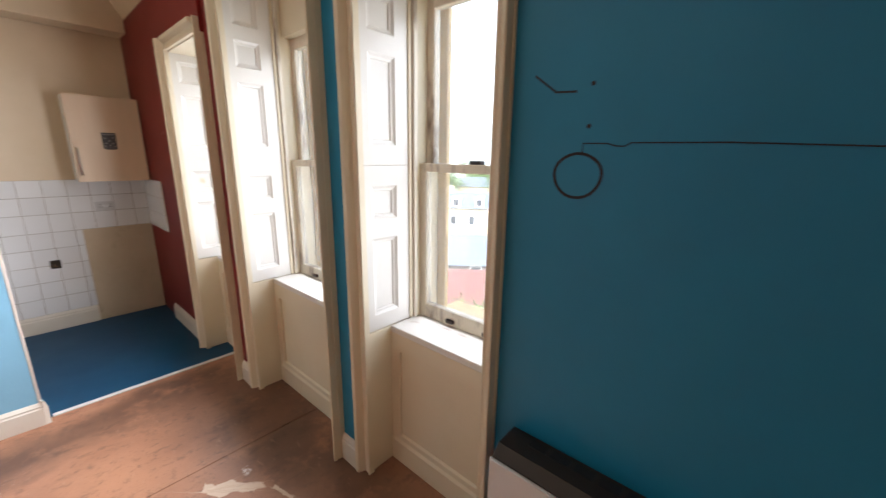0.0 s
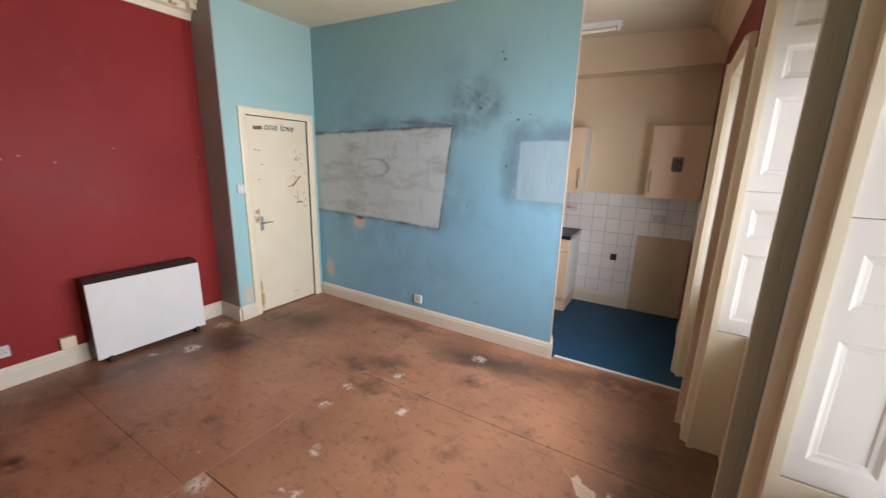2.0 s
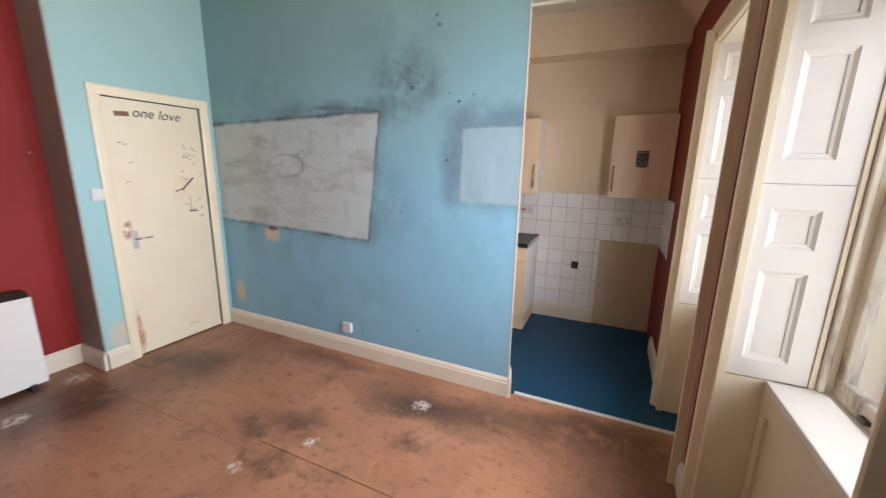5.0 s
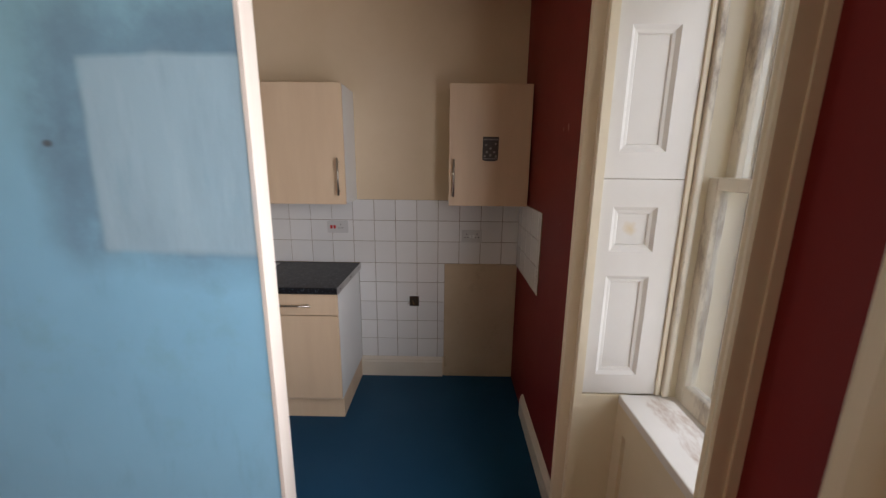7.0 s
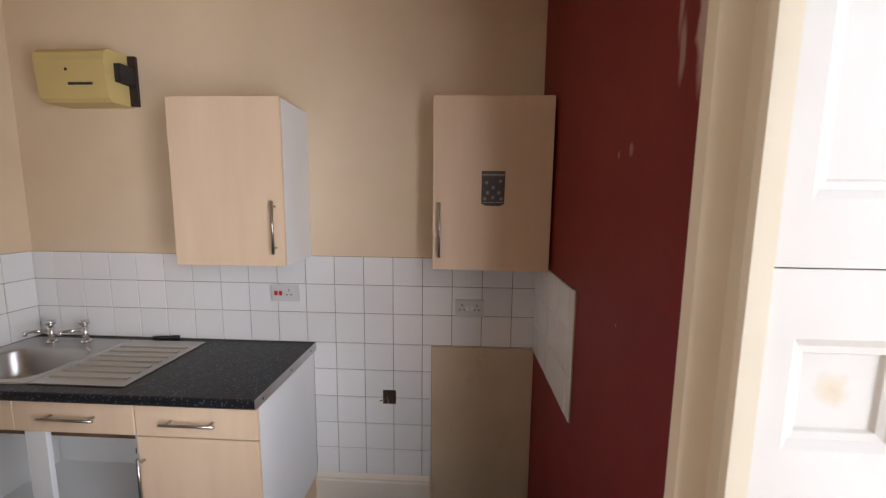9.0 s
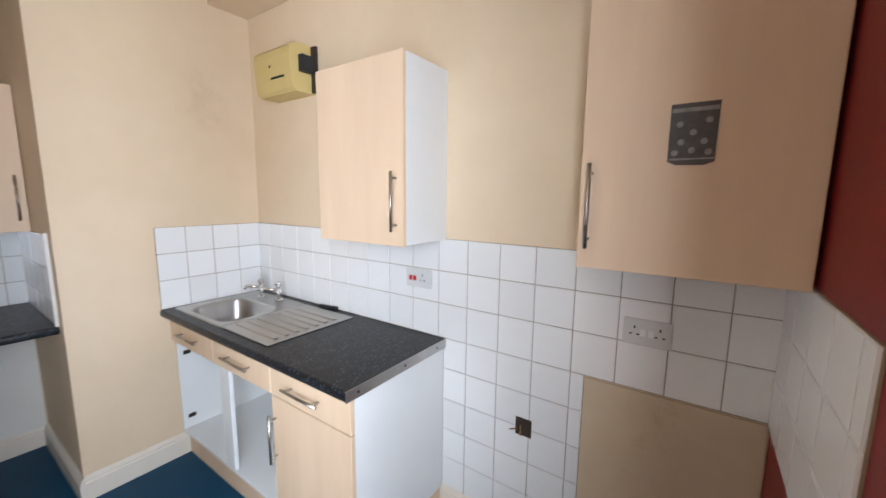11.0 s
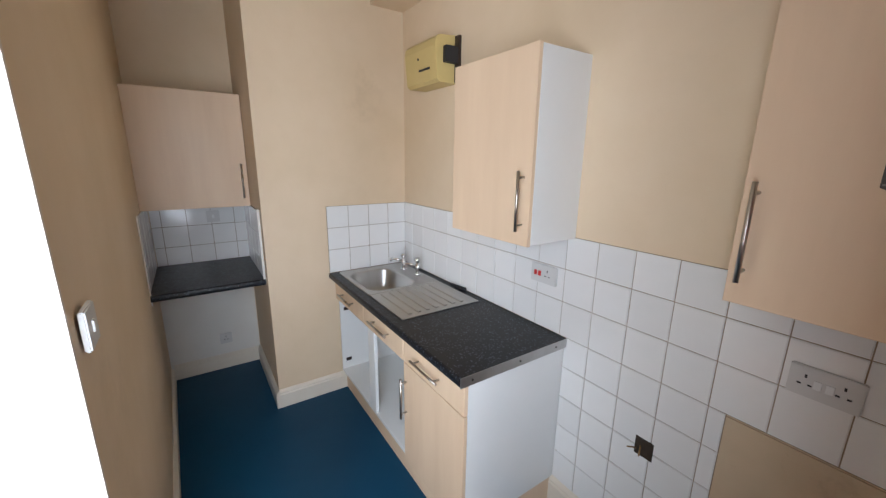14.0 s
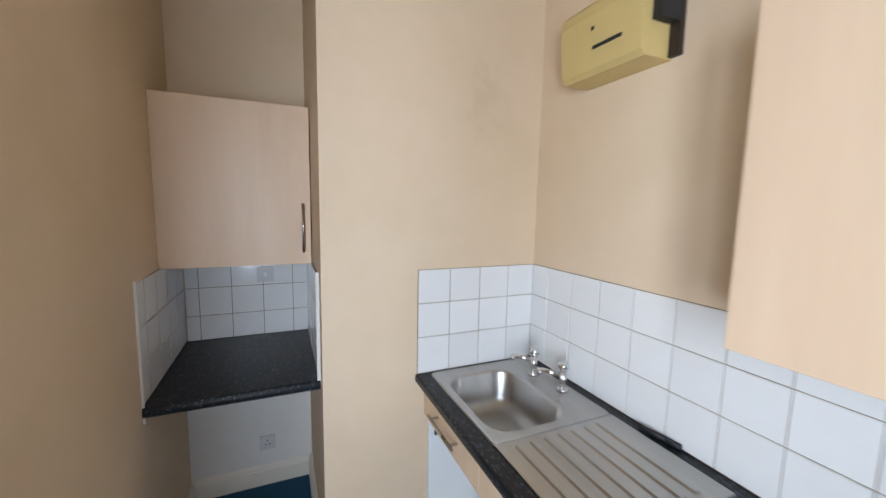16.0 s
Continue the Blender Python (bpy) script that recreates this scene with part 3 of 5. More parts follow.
# dark stains, and broad darker areas along the walls
for x, y, rx, ry, k in ((-3.25, -4.72, 0.55, 0.34, 0.97), (-3.17, -4.49, 0.16, 0.10, 0.9), (-3.85, -3.55, 0.42, 0.9, 0.72), (-0.05, -2.5, 0.55, 0.9, 0.6), (-3.9, -4.6, 0.5, 0.9, 0.5), (-1.56, -2.14, 0.35, 0.2, 0.5), (-2.2, -2.68, 0.34, 0.18, 0.6),
                        (-3.5, -2.4, 0.5, 0.4, 0.7), (-1.2, -2.05, 1.2, 0.25, 0.7), (-0.45, -1.86, 0.7, 0.2, 0.7), (-3.55, -3.05, 0.35, 0.5, 0.7), (-2.6, -1.82, 1.2, 0.12, 0.45), (-0.0, -3.3, 0.4, 0.9, 0.6)):
    lay(M_FLOOR, maths(M_FLOOR.node_tree, "MULTIPLY", spot_mask(M_FLOOR, fuv2, x, y, rx, ry, 0.8), grain(M_FLOOR, 4.0, 0.28, 0.46)), (0.022, 0.014, 0.013), k)
# paler brown over the middle of the floor
lay(M_FLOOR, maths(M_FLOOR.node_tree, "MULTIPLY", spot_mask(M_FLOOR, fuv2, -1.0, -3.0, 1.3, 1.2, 1.0), grain(M_FLOOR, 2.5, 0.4, 0.7)), (0.48, 0.23, 0.122), 0.6)
lay(M_FLOOR, grain(M_FLOOR, 45.0, 0.66, 0.74), (0.03, 0.018, 0.014), 0.7)
lay(M_FLOOR, grain(M_FLOOR, 7.0, 0.56, 0.72, (1.0, 2.2, 1.0)), (0.07, 0.038, 0.026), 0.6)
lay(M_FLOOR, grain(M_FLOOR, 60.0, 0.70, 0.74, (1.0, 0.4, 1.0)), (0.42, 0.34, 0.28), 0.5)
lay(M_FLOOR, grain(M_FLOOR, 18.0, 0.55, 0.68, (1.0, 1.0, 1.0)), (0.12, 0.062, 0.042), 0.55)
lay(M_FLOOR, grain(M_FLOOR, 90.0, 0.58, 0.70), (0.10, 0.055, 0.04), 0.45)
lay(M_FLOOR, grain(M_FLOOR, 11.0, 0.60, 0.74, (2.2, 0.8, 1.0)), (0.46, 0.27, 0.18), 0.4)
splat_grain = grain(M_FLOOR, 30.0, 0.44, 0.52)
for x, y, r in ((-1.947, -2.683, 0.060), (-2.182, -3.024, 0.062), (-2.16, -3.251, 0.055), (-1.658, -3.024, 0.066), (-1.871, -3.592, 0.06),
                (-1.714, -3.856, 0.06), (-1.80, -3.87, 0.035), (-0.33, -3.0, 0.03), (-1.52, -2.09, 0.09), (-2.2, -4.08, 0.09),
                (-4.0, -2.93, 0.12), (-3.75, -3.35, 0.10), (-3.9, -3.6, 0.06)):
    lay(M_FLOOR, maths(M_FLOOR.node_tree, "MULTIPLY", spot_mask(M_FLOOR, fuv, x, y, r * 0.85, r * 0.8, 0.6), splat_grain), (0.66, 0.58, 0.52), 0.75)

# torn board surface by the middle window and scattered specks
tuv = plane_coords(M_FLOOR, "X", "Y", 0.02, 26.0)
for tear in ([(-0.53, -2.97), (-0.50, -2.93), (-0.47, -2.99), (-0.40, -3.0), (-0.38, -3.06), (-0.30, -3.13), (-0.31, -3.17), (-0.37, -3.14), (-0.42, -3.09), (-0.49, -3.06)],
             [(-0.29, -3.2), (-0.27, -3.19), (-0.235, -3.33), (-0.25, -3.34)]):
    cx_, cy_ = sum(v[0] for v in tear) / len(tear), sum(v[1] for v in tear) / len(tear)
    for k in range(1, len(tear) - 1):
        tri = [tear[0], tear[k], tear[k + 1]]
        if (tri[1][0] - tri[0][0]) * (tri[2][1] - tri[0][1]) - (tri[1][1] - tri[0][1]) * (tri[2][0] - tri[0][0]) < 0:
            tri = tri[::-1]
        lay(M_FLOOR, poly_mask(M_FLOOR, tuv, tri, 0.004), (0.66, 0.52, 0.38), 0.75)
lay(M_FLOOR, maths(M_FLOOR.node_tree, "MULTIPLY", spot_mask(M_FLOOR, fuv2, -2.6, -4.1, 0.5, 0.3, 0.9), grain(M_FLOOR, 34.0, 0.60, 0.66)), (0.60, 0.44, 0.36), 0.8)
lay(M_FLOOR, maths(M_FLOOR.node_tree, "MULTIPLY", spot_mask(M_FLOOR, fuv2, -1.5, -2.2, 0.6, 0.25, 0.9), grain(M_FLOOR, 30.0, 0.62, 0.67, (2.0, 0.7, 1.0))), (0.62, 0.54, 0.48), 0.8)

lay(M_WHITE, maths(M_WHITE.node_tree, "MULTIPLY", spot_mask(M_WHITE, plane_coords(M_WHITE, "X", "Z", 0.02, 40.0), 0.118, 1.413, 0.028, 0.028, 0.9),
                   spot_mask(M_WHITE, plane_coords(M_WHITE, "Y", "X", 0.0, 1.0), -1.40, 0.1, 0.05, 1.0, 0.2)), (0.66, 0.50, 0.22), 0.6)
ruv = plane_coords(M_KRED, "Y", "Z", 0.006, 14.0)
for y, z, ry, rz in ((-1.165, 2.06, 0.010, 0.13), (-1.178, 1.93, 0.012, 0.07), (-0.93, 1.78, 0.006, 0.012), (-0.98, 1.36, 0.004, 0.006)):
    lay(M_KRED, spot_mask(M_KRED, ruv, y, z, ry, rz, 0.5), (0.42, 0.30, 0.26), 0.7)
# ---- marks on the pale blue wall ----
buv = plane_coords(M_LBLUE, "X", "Z", 0.012, 5.0)
buv2 = plane_coords(M_LBLUE, "X", "Z", 0.10, 3.0)
nb = M_LBLUE.node_tree
# the blue turns greener and darker towards the top
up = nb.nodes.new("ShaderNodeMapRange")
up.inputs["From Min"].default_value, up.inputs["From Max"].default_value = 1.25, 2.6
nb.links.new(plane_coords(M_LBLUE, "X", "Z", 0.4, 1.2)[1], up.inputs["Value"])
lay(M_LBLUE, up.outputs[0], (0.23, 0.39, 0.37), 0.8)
PATCH = [(-4.1, 1.085), (-2.204, 1.031), (-2.086, 2.0), (-4.1, 1.95)]
PATCH_OUT = [(-4.1, 1.06), (-2.17, 0.995), (-2.03, 2.045), (-4.1, 1.99)]
PATCH2 = [(-1.430, 1.382), (-0.90, 1.375), (-0.90, 1.870), (-1.415, 1.868)]
smoke = grain(M_LBLUE, 3.5, 0.36, 0.62)
lay(M_LBLUE, maths(nb, "MULTIPLY", poly_mask(M_LBLUE, buv2, PATCH_OUT, 0.06), smoke), (0.10, 0.14, 0.16), 0.8)
for x, z, rx, rz, k in ((-1.86, 2.18, 0.34, 0.28, 0.9), (-1.72, 2.16, 0.16, 0.14, 0.6), (-1.95, 1.98, 0.25, 0.14, 0.6), (-2.5, 2.05, 0.8, 0.09, 0.55), (-1.2, 1.93, 0.42, 0.16, 0.8), (-1.47, 1.75, 0.16, 0.3, 0.6),
                        (-1.48, 1.6, 0.12, 0.4, 0.4), (-3.2, 0.95, 0.9, 0.35, 0.35), (-2.0, 1.3, 0.25, 0.4, 0.35), (-1.9, 2.5, 0.7, 0.4, 0.3), (-3.3, 2.2, 0.7, 0.5, 0.25),
                        (-2.4, 0.55, 0.9, 0.3, 0.25)):
    lay(M_LBLUE, maths(nb, "MULTIPLY", spot_mask(M_LBLUE, buv2, x, z, rx, rz, 0.8), smoke), (0.09, 0.13, 0.16), k)
lay(M_LBLUE, maths(nb, "MULTIPLY", poly_mask(M_LBLUE, buv2, [(-1.55, 1.33), (-0.85, 1.33), (-0.85, 1.99), (-1.5, 1.97)], 0.05), grain(M_LBLUE, 5.0, 0.2, 0.5)), (0.13, 0.22, 0.29), 0.62)
lay(M_LBLUE, poly_mask(M_LBLUE, buv, PATCH, 0.006), (0.50, 0.57, 0.58), 0.93)
lay(M_LBLUE, poly_mask(M_LBLUE, buv, PATCH2, 0.008), (0.32, 0.45, 0.51), 0.85)
lay(M_LBLUE, maths(nb, "MULTIPLY", poly_mask(M_LBLUE, buv, PATCH2, 0.03), grain(M_LBLUE, 5.0, 0.46, 0.66, (2.2, 1.0, 0.5))), (0.23, 0.34, 0.40), 0.55)
lay(M_LBLUE, maths(nb, "MULTIPLY", poly_mask(M_LBLUE, buv, PATCH2, 0.02), grain(M_LBLUE, 9.0, 0.50, 0.72, (2.6, 1.0, 0.4))), (0.42, 0.55, 0.60), 0.22)
lay(M_LBLUE, grain(M_LBLUE, 6.0, 0.56, 0.74, (2.0, 1.0, 0.6)), (0.17, 0.33, 0.42), 0.4)
inner = poly_mask(M_LBLUE, buv, PATCH, 0.01)
streak = grain(M_LBLUE, 2.2, 0.50, 0.68, (1.0, 1.0, 2.4))
lay(M_LBLUE, maths(nb, "MULTIPLY", inner, streak), (0.26, 0.25, 0.24), 0.6)
# scuffs along the edges of the unpainted patch
for (xa, za), (xb, zb), wdt in (((-4.0, 1.955), (-2.08, 2.005), 0.016), ((-4.0, 1.08), (-2.2, 1.028), 0.012), ((-2.2, 1.03), (-2.083, 2.0), 0.008),
                                ((-1.42, 1.872), (-0.98, 1.872), 0.006), ((-1.44, 1.382), (-0.98, 1.376), 0.005), ((-1.435, 1.38), (-1.418, 1.87), 0.005), ((-2.04, 2.38), (-1.70, 2.20), 0.0069), ((-1.70, 2.20), (-1.60, 2.08), 0.0069), ((-2.07, 2.06), (-2.04, 2.36), 0.0069), ((-1.93, 2.28), (-1.76, 2.10), 0.006), ((-2.7, 2.06), (-2.15, 2.02), 0.010)):
    d = math.hypot(xb - xa, zb - za)
    nx, nz = -(zb - za) / d * wdt, (xb - xa) / d * wdt
    line = poly_mask(M_LBLUE, buv, [(xa - nx, za - nz), (xb - nx, zb - nz), (xb + nx, zb + nz), (xa + nx, za + nz)], 0.012)
    lay(M_LBLUE, maths(nb, "MULTIPLY", line, grain(M_LBLUE, 4.0, 0.40, 0.62)), (0.05, 0.055, 0.065), 0.85 if wdt > 0.007 else 0.35)
ring_out = spot_mask(M_LBLUE, buv, -3.05, 1.60, 0.24, 0.115, 0.16)
ring_in = spot_mask(M_LBLUE, buv, -3.05, 1.60, 0.20, 0.09, 0.16)
lay(M_LBLUE, maths(nb, "MULTIPLY", maths(nb, "SUBTRACT", ring_out, ring_in), smoke), (0.20, 0.25, 0.29), 0.8)
lay(M_LBLUE, spot_mask(M_LBLUE, buv, -3.28, 0.985, 0.11, 0.085, 0.4), (0.62, 0.48, 0.36), 0.9)
lay(M_LBLUE, spot_mask(M_LBLUE, buv, -3.27, 1.04, 0.08, 0.03, 0.5), (0.12, 0.06, 0.04), 0.9)
lay(M_LBLUE, spot_mask(M_LBLUE, buv, -3.78, 0.36, 0.085, 0.15, 0.6), (0.62, 0.50, 0.36), 0.85)
for x, z, r in ((-1.53, 1.66, 0.018), (-1.35, 2.08, 0.012), (-1.45, 2.04, 0.02), (-1.62, 2.58, 0.016), (-1.60, 2.52, 0.02), (-1.80, 2.15, 0.025), (-1.75, 0.35, 0.012),
                (-2.85, 1.72, 0.014), (-2.75, 1.71, 0.012), (-2.9, 1.70, 0.01), (-1.52, 2.1, 0.01), (-1.9, 1.28, 0.012)):
    lay(M_LBLUE, spot_mask(M_LBLUE, buv, x, z, r * 0.95, r * 0.75, 0.6), (0.07, 0.065, 0.06), 0.8)

# marks on the red walls, the pale wall and the kitchen
ruv = plane_coords(M_RED, "Y", "Z", 0.02, 20.0)
for y, z, r in ((-4.15, 1.62, 0.03), (-4.05, 1.65, 0.018), (-3.87, 1.60, 0.014), (-4.31, 1.39, 0.016), (-4.4, 1.33, 0.012), (-3.5, 1.72, 0.01), (-2.84, 1.66, 0.014),
                (-4.65, 1.2, 0.013), (-4.33, 1.1, 0.01), (-4.2, 1.36, 0.01)):
    lay(M_RED, spot_mask(M_RED, ruv, y, z, r * 0.6, r * 0.45, 0.5), (0.60, 0.45, 0.40), 0.8)
ruv2 = plane_coords(M_RED, "Y", "Z", 0.2, 2.0)
lay(M_RED, maths(M_RED.node_tree, "MULTIPLY", spot_mask(M_RED, ruv2, -3.9, 1.5, 1.0, 0.45, 1.0), grain(M_RED, 4, 0.35, 0.7)), (0.23, 0.055, 0.06), 0.55)
kuv = plane_coords(M_KRED, "Y", "Z", 0.02, 12.0)
lay(M_KRED, spot_mask(M_KRED, kuv, -1.235, 1.98, 0.018, 0.16, 0.5), (0.55, 0.42, 0.34), 0.8)
lay(M_KRED, spot_mask(M_KRED, kuv, -1.0, 1.78, 0.012, 0.02, 0.5), (0.4, 0.2, 0.18), 0.8)
duv = plane_coords(M_DOORWALL, "Y", "Z", 0.03, 6.0)
lay(M_DOORWALL, spot_mask(M_DOORWALL, duv, -2.66, 0.25, 0.08, 0.16, 0.6), (0.60, 0.50, 0.38), 0.8)
# the teal gets duller and a little darker with height
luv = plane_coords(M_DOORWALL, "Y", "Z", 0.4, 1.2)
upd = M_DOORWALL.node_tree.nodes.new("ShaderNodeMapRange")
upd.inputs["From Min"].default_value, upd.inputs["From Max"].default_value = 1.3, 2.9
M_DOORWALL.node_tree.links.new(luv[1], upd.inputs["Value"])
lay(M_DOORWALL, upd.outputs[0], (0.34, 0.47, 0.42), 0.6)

# ---- room: door ----


def lever_handle(parent, x, y, z, way):
    bm = box(x, x + 0.008, y - 0.02, y + 0.02, z - 0.075, z + 0.075, 0.003)
    plate = part("handle_plate", bm, M_ALU, parent, "worn aluminium lever plate")
    bm = tube(bmesh.new(), (x + 0.006, y, z + 0.01), (x + 0.05, y, z + 0.01), 0.009)
    tube(bm, (x + 0.046, y - way * 0.006, z + 0.01), (x + 0.05, y + way * 0.105, z + 0.012), 0.008, 12, 0.0065)
    part("lever", bm, M_CHROME, plate, "chrome lever")


def ribbon(bm, pts, w, place):
    """A flat pen stroke along plan points, one strip with mitred bends."""
    lo, hi, n = [], [], len(pts)
    for k, (u, v) in enumerate(pts):
        (ua, va), (ub, vb) = pts[max(0, k - 1)], pts[min(n - 1, k + 1)]
        d = math.hypot(ub - ua, vb - va) or 1
        nu, nv = -(vb - va) / d * w / 2, (ub - ua) / d * w / 2
        hi.append([bm.verts.new(place(u + s * nu, v + s * nv, 0.0012)) for s in (1, -1)])
        lo.append([bm.verts.new(place(u + s * nu, v + s * nv, 0.0)) for s in (1, -1)])
    for k in range(n - 1):
        bm.faces.new((hi[k][0], hi[k][1], hi[k + 1][1], hi[k + 1][0]))
        for s in (0, 1):
            bm.faces.new((hi[k][s], hi[k + 1][s], lo[k + 1][s], lo[k][s]))
    for k in (0, n - 1):
        bm.faces.new((hi[k][0], hi[k][1], lo[k][1], lo[k][0]))
    bmesh.ops.recalc_face_normals(bm, faces=bm.faces[:])
    return bm


door = thing("door_1", "cream painted flush door with pen writing and peeling edges, closed", "door", "", "structure")
leaf = part("leaf", box(XD - 0.05, XD - 0.012, -2.523, -1.802, 0.012, 2.078, 0.003), M_DOOR, door)
dv = plane_coords(M_DOOR, "Y", "Z", 0.03, 9.0)
lay(M_DOOR, maths(M_DOOR.node_tree, "MULTIPLY", spot_mask(M_DOOR, dv, -2.48, 1.08, 0.045, 0.10, 0.5), grain(M_DOOR, 18, 0.42, 0.55)), (0.36, 0.16, 0.06), 0.9)
lay(M_DOOR, maths(M_DOOR.node_tree, "MULTIPLY", spot_mask(M_DOOR, dv, -2.50, 0.22, 0.03, 0.22, 0.5), grain(M_DOOR, 12, 0.36, 0.52)), (0.42, 0.20, 0.08), 0.9)
lay(M_DOOR, maths(M_DOOR.node_tree, "MULTIPLY", spot_mask(M_DOOR, dv, -1.98, 1.38, 0.17, 0.16, 0.6), grain(M_DOOR, 7, 0.42, 0.62)), (0.66, 0.52, 0.22), 0.5)
arch = bmesh.new()
for y0, s in ((-2.530, -1), (-1.795, 1)):
    prism(arch, [(-0.012, 0), (0.012, 0), (0.018, 0.02), (0.022, 0.06), (0.016, 0.075), (0, 0.075)], lambda k, u, v: (XD + u, y0 + s * v, (0, 2.155)[k]))
prism(arch, [(-0.012, 0), (0.012, 0), (0.018, 0.02), (0.022, 0.06), (0.016, 0.07), (0, 0.07)], lambda k, u, v: (XD + u + 0.0015, (-2.590, -1.735)[k], 2.085 + v))
part("architrave", arch, M_CREAMGLOSS, door)
lever_handle(door, XD - 0.012, -2.44, 0.99, 1)
onx = lambda u, v, d: (XD - 0.0118 + d, u, v)
txt = bpy.data.curves.new("writing", "FONT")
txt.body, txt.size, txt.extrude = "one love", 0.105, 0.0006
txt.shear = 0.3
wr = new("writing", txt)
wr.matrix_world = Matrix(((0, 0, 1, XD - 0.0110), (1, 0, 0, -2.335), (0, 1, 0, 1.955), (0, 0, 0, 1)))
txt.materials.append(M_BLACK)
wr.parent = door
mk = bmesh.new()
ribbon(mk, [(-2.45, 1.965), (-2.35, 1.972)], 0.035, onx)
part("pen_mark", mk, M_CHIP, door)
mk = bmesh.new()
rg = random.Random(5)
ribbon(mk, [(-2.02, 1.37), (-1.93, 1.46), (-1.91, 1.475)], 0.014, onx)
ribbon(mk, [(-2.08, 1.36), (-2.0, 1.385)], 0.008, onx)
for _ in range(16):
    y, z = rg.uniform(-2.0, -1.85), rg.uniform(1.1, 1.75)
    pts = [(y, z)]
    for _k in range(3):
        pts.append((pts[-1][0] + rg.uniform(-0.03, 0.03), pts[-1][1] + rg.uniform(-0.02, 0.02)))
    ribbon(mk, pts, 0.003, onx)
ribbon(mk, [(-1.96, 1.31), (-1.96, 1.17)], 0.004, onx)
ribbon(mk, [(-1.98, 1.18), (-1.9, 1.18)], 0.010, onx)
for y, z in ((-2.46, 1.75), (-2.42, 1.74), (-2.44, 1.45), (-2.4, 1.6), (-2.05, 0.12), (-2.1, 0.13)):
    ribbon(mk, [(y, z), (y + 0.03, z + 0.004)], 0.004, onx)
part("pen_mark", mk, M_BLACK, door)


def plate_switch(name, label, place, w, h, rockers=1, sockets=0, red=False, depth=0.015):
    """A wall plate. place maps (across, up, out) to the world."""
    def pb(u0, u1, v0, v1, d0, d1, bev=0.0015):
        bm = bmesh.new()
        vs = [bm.verts.new((u, v, d)) for u in (u0, u1) for v in (v0, v1) for d in (d0, d1)]
        for f in ((0, 1, 3, 2), (4, 6, 7, 5), (0, 4, 5, 1), (2, 3, 7, 6), (0, 2, 6, 4), (1, 5, 7, 3)):
            bm.faces.new([vs[k] for k in f])
        bmesh.ops.bevel(bm, geom=bm.edges[:], offset=bev, segments=2, affect="EDGES")
        for v in bm.verts:
            v.co = Vector(place(*v.co))
        bmesh.ops.recalc_face_normals(bm, faces=bm.faces[:])
        return bm
    t = thing(name, label, "socket" if sockets else "switch", "electrical wall plates")
    part("plate", pb(-w / 2, w / 2, -h / 2, h / 2, 0.0, depth, 0.003), M_PLATE, t)
    for k in range(sockets):
        cx = (k - (sockets - 1) / 2) * w * 0.52 + (w * 0.16 if red else 0)
        for du, dv_, a, c in ((0, 0.016, 0.0025, 0.005), (-0.011, -0.008, 0.0045, 0.0025), (0.011, -0.008, 0.0045, 0.0025)):
            part("pin_hole", pb(cx + du - a, cx + du + a, dv_ - c, dv_ + c, depth - 0.002, depth + 0.0006, 0.0003), M_BLACK, t)
    for k in range(rockers):
        cx = (k - (rockers - 1) / 2) * 0.024 + (-w * 0.22 if red else 0)
        part("rocker", pb(cx - 0.008, cx + 0.008, -0.012, 0.012, depth - 0.001, depth + 0.004, 0.001), M_REDP if red else M_PLASTIC, t)
    return t


# plates: room
plate_switch("light_switch", "white plastic light switch on the pale wall beside the door", lambda u, v, d: (XD + d, -2.64 + u, 1.366 + v), 0.085, 0.085)
yp = lambda x: PA[1] + (PB[1] - PA[1]) * (x - PA[0]) / (PB[0] - PA[0])
plate_switch("wall_socket", "small white plastic socket low on the pale blue wall", lambda u, v, d: (-2.435 + u, yp(-2.435) - d, 0.245 + v), 0.085, 0.085, 0, 1, depth=0.03)
plate_switch("wall_socket", "white double socket low on the red wall", lambda u, v, d: (xr(-4.39) + 0.004 + d, -4.39 + u, 0.275 + v), 0.145, 0.085, 2, 2)
blank = thing("junction_box", "small cream plastic junction box above the skirting", "junction box")
part("box", box(xr(-4.0) - 0.01, xr(-4.0) + 0.04, -4.06, -3.965, 0.16, 0.25, 0.006), M_CREAMGLOSS, blank)

# ---- room: heaters ----


def heater(name, label, w):
    """A slim panel heater at the origin; its back at x = 0, front towards +x, along y."""
    t = thing(name, label, "heater", "panel heaters")
    D, H, Z = 0.165, 0.715, 0.05
    sh = bmesh.new()
    prism(sh, [(0.004, Z), (D - 0.012, Z), (D - 0.012, H - 0.03), (D - 0.045, H), (0.02, H), (0.004, H - 0.02)], lambda k, u, v: (u, (0, w)[k], v))
    part("case", sh, M_BROWN, t, "dark brown steel case")
    part("front_panel", box(D - 0.014, D, -0.004, w + 0.004, Z - 0.01, H - 0.035, 0.004), M_PLASTIC, t, "white enamelled front panel")
    gr = bmesh.new()
    for k in range(9):
        bx(gr, 0.035, 0.07, 0.08 + k * (w - 0.16) / 9, 0.08 + (k + 0.8) * (w - 0.16) / 9, H - 0.002, H + 0.003)
    part("outlet_grille", gr, M_BLACK, t)
    for y in (0.06, w - 0.10):
        part("foot", box(0.01, D + 0.03, y, y + 0.035, 0.0, Z, 0.004), M_BLACK, t)
    part("control", box(0.04, 0.08, w, w + 0.022, 0.30, 0.37, 0.004), M_PLASTIC, t)
    return t


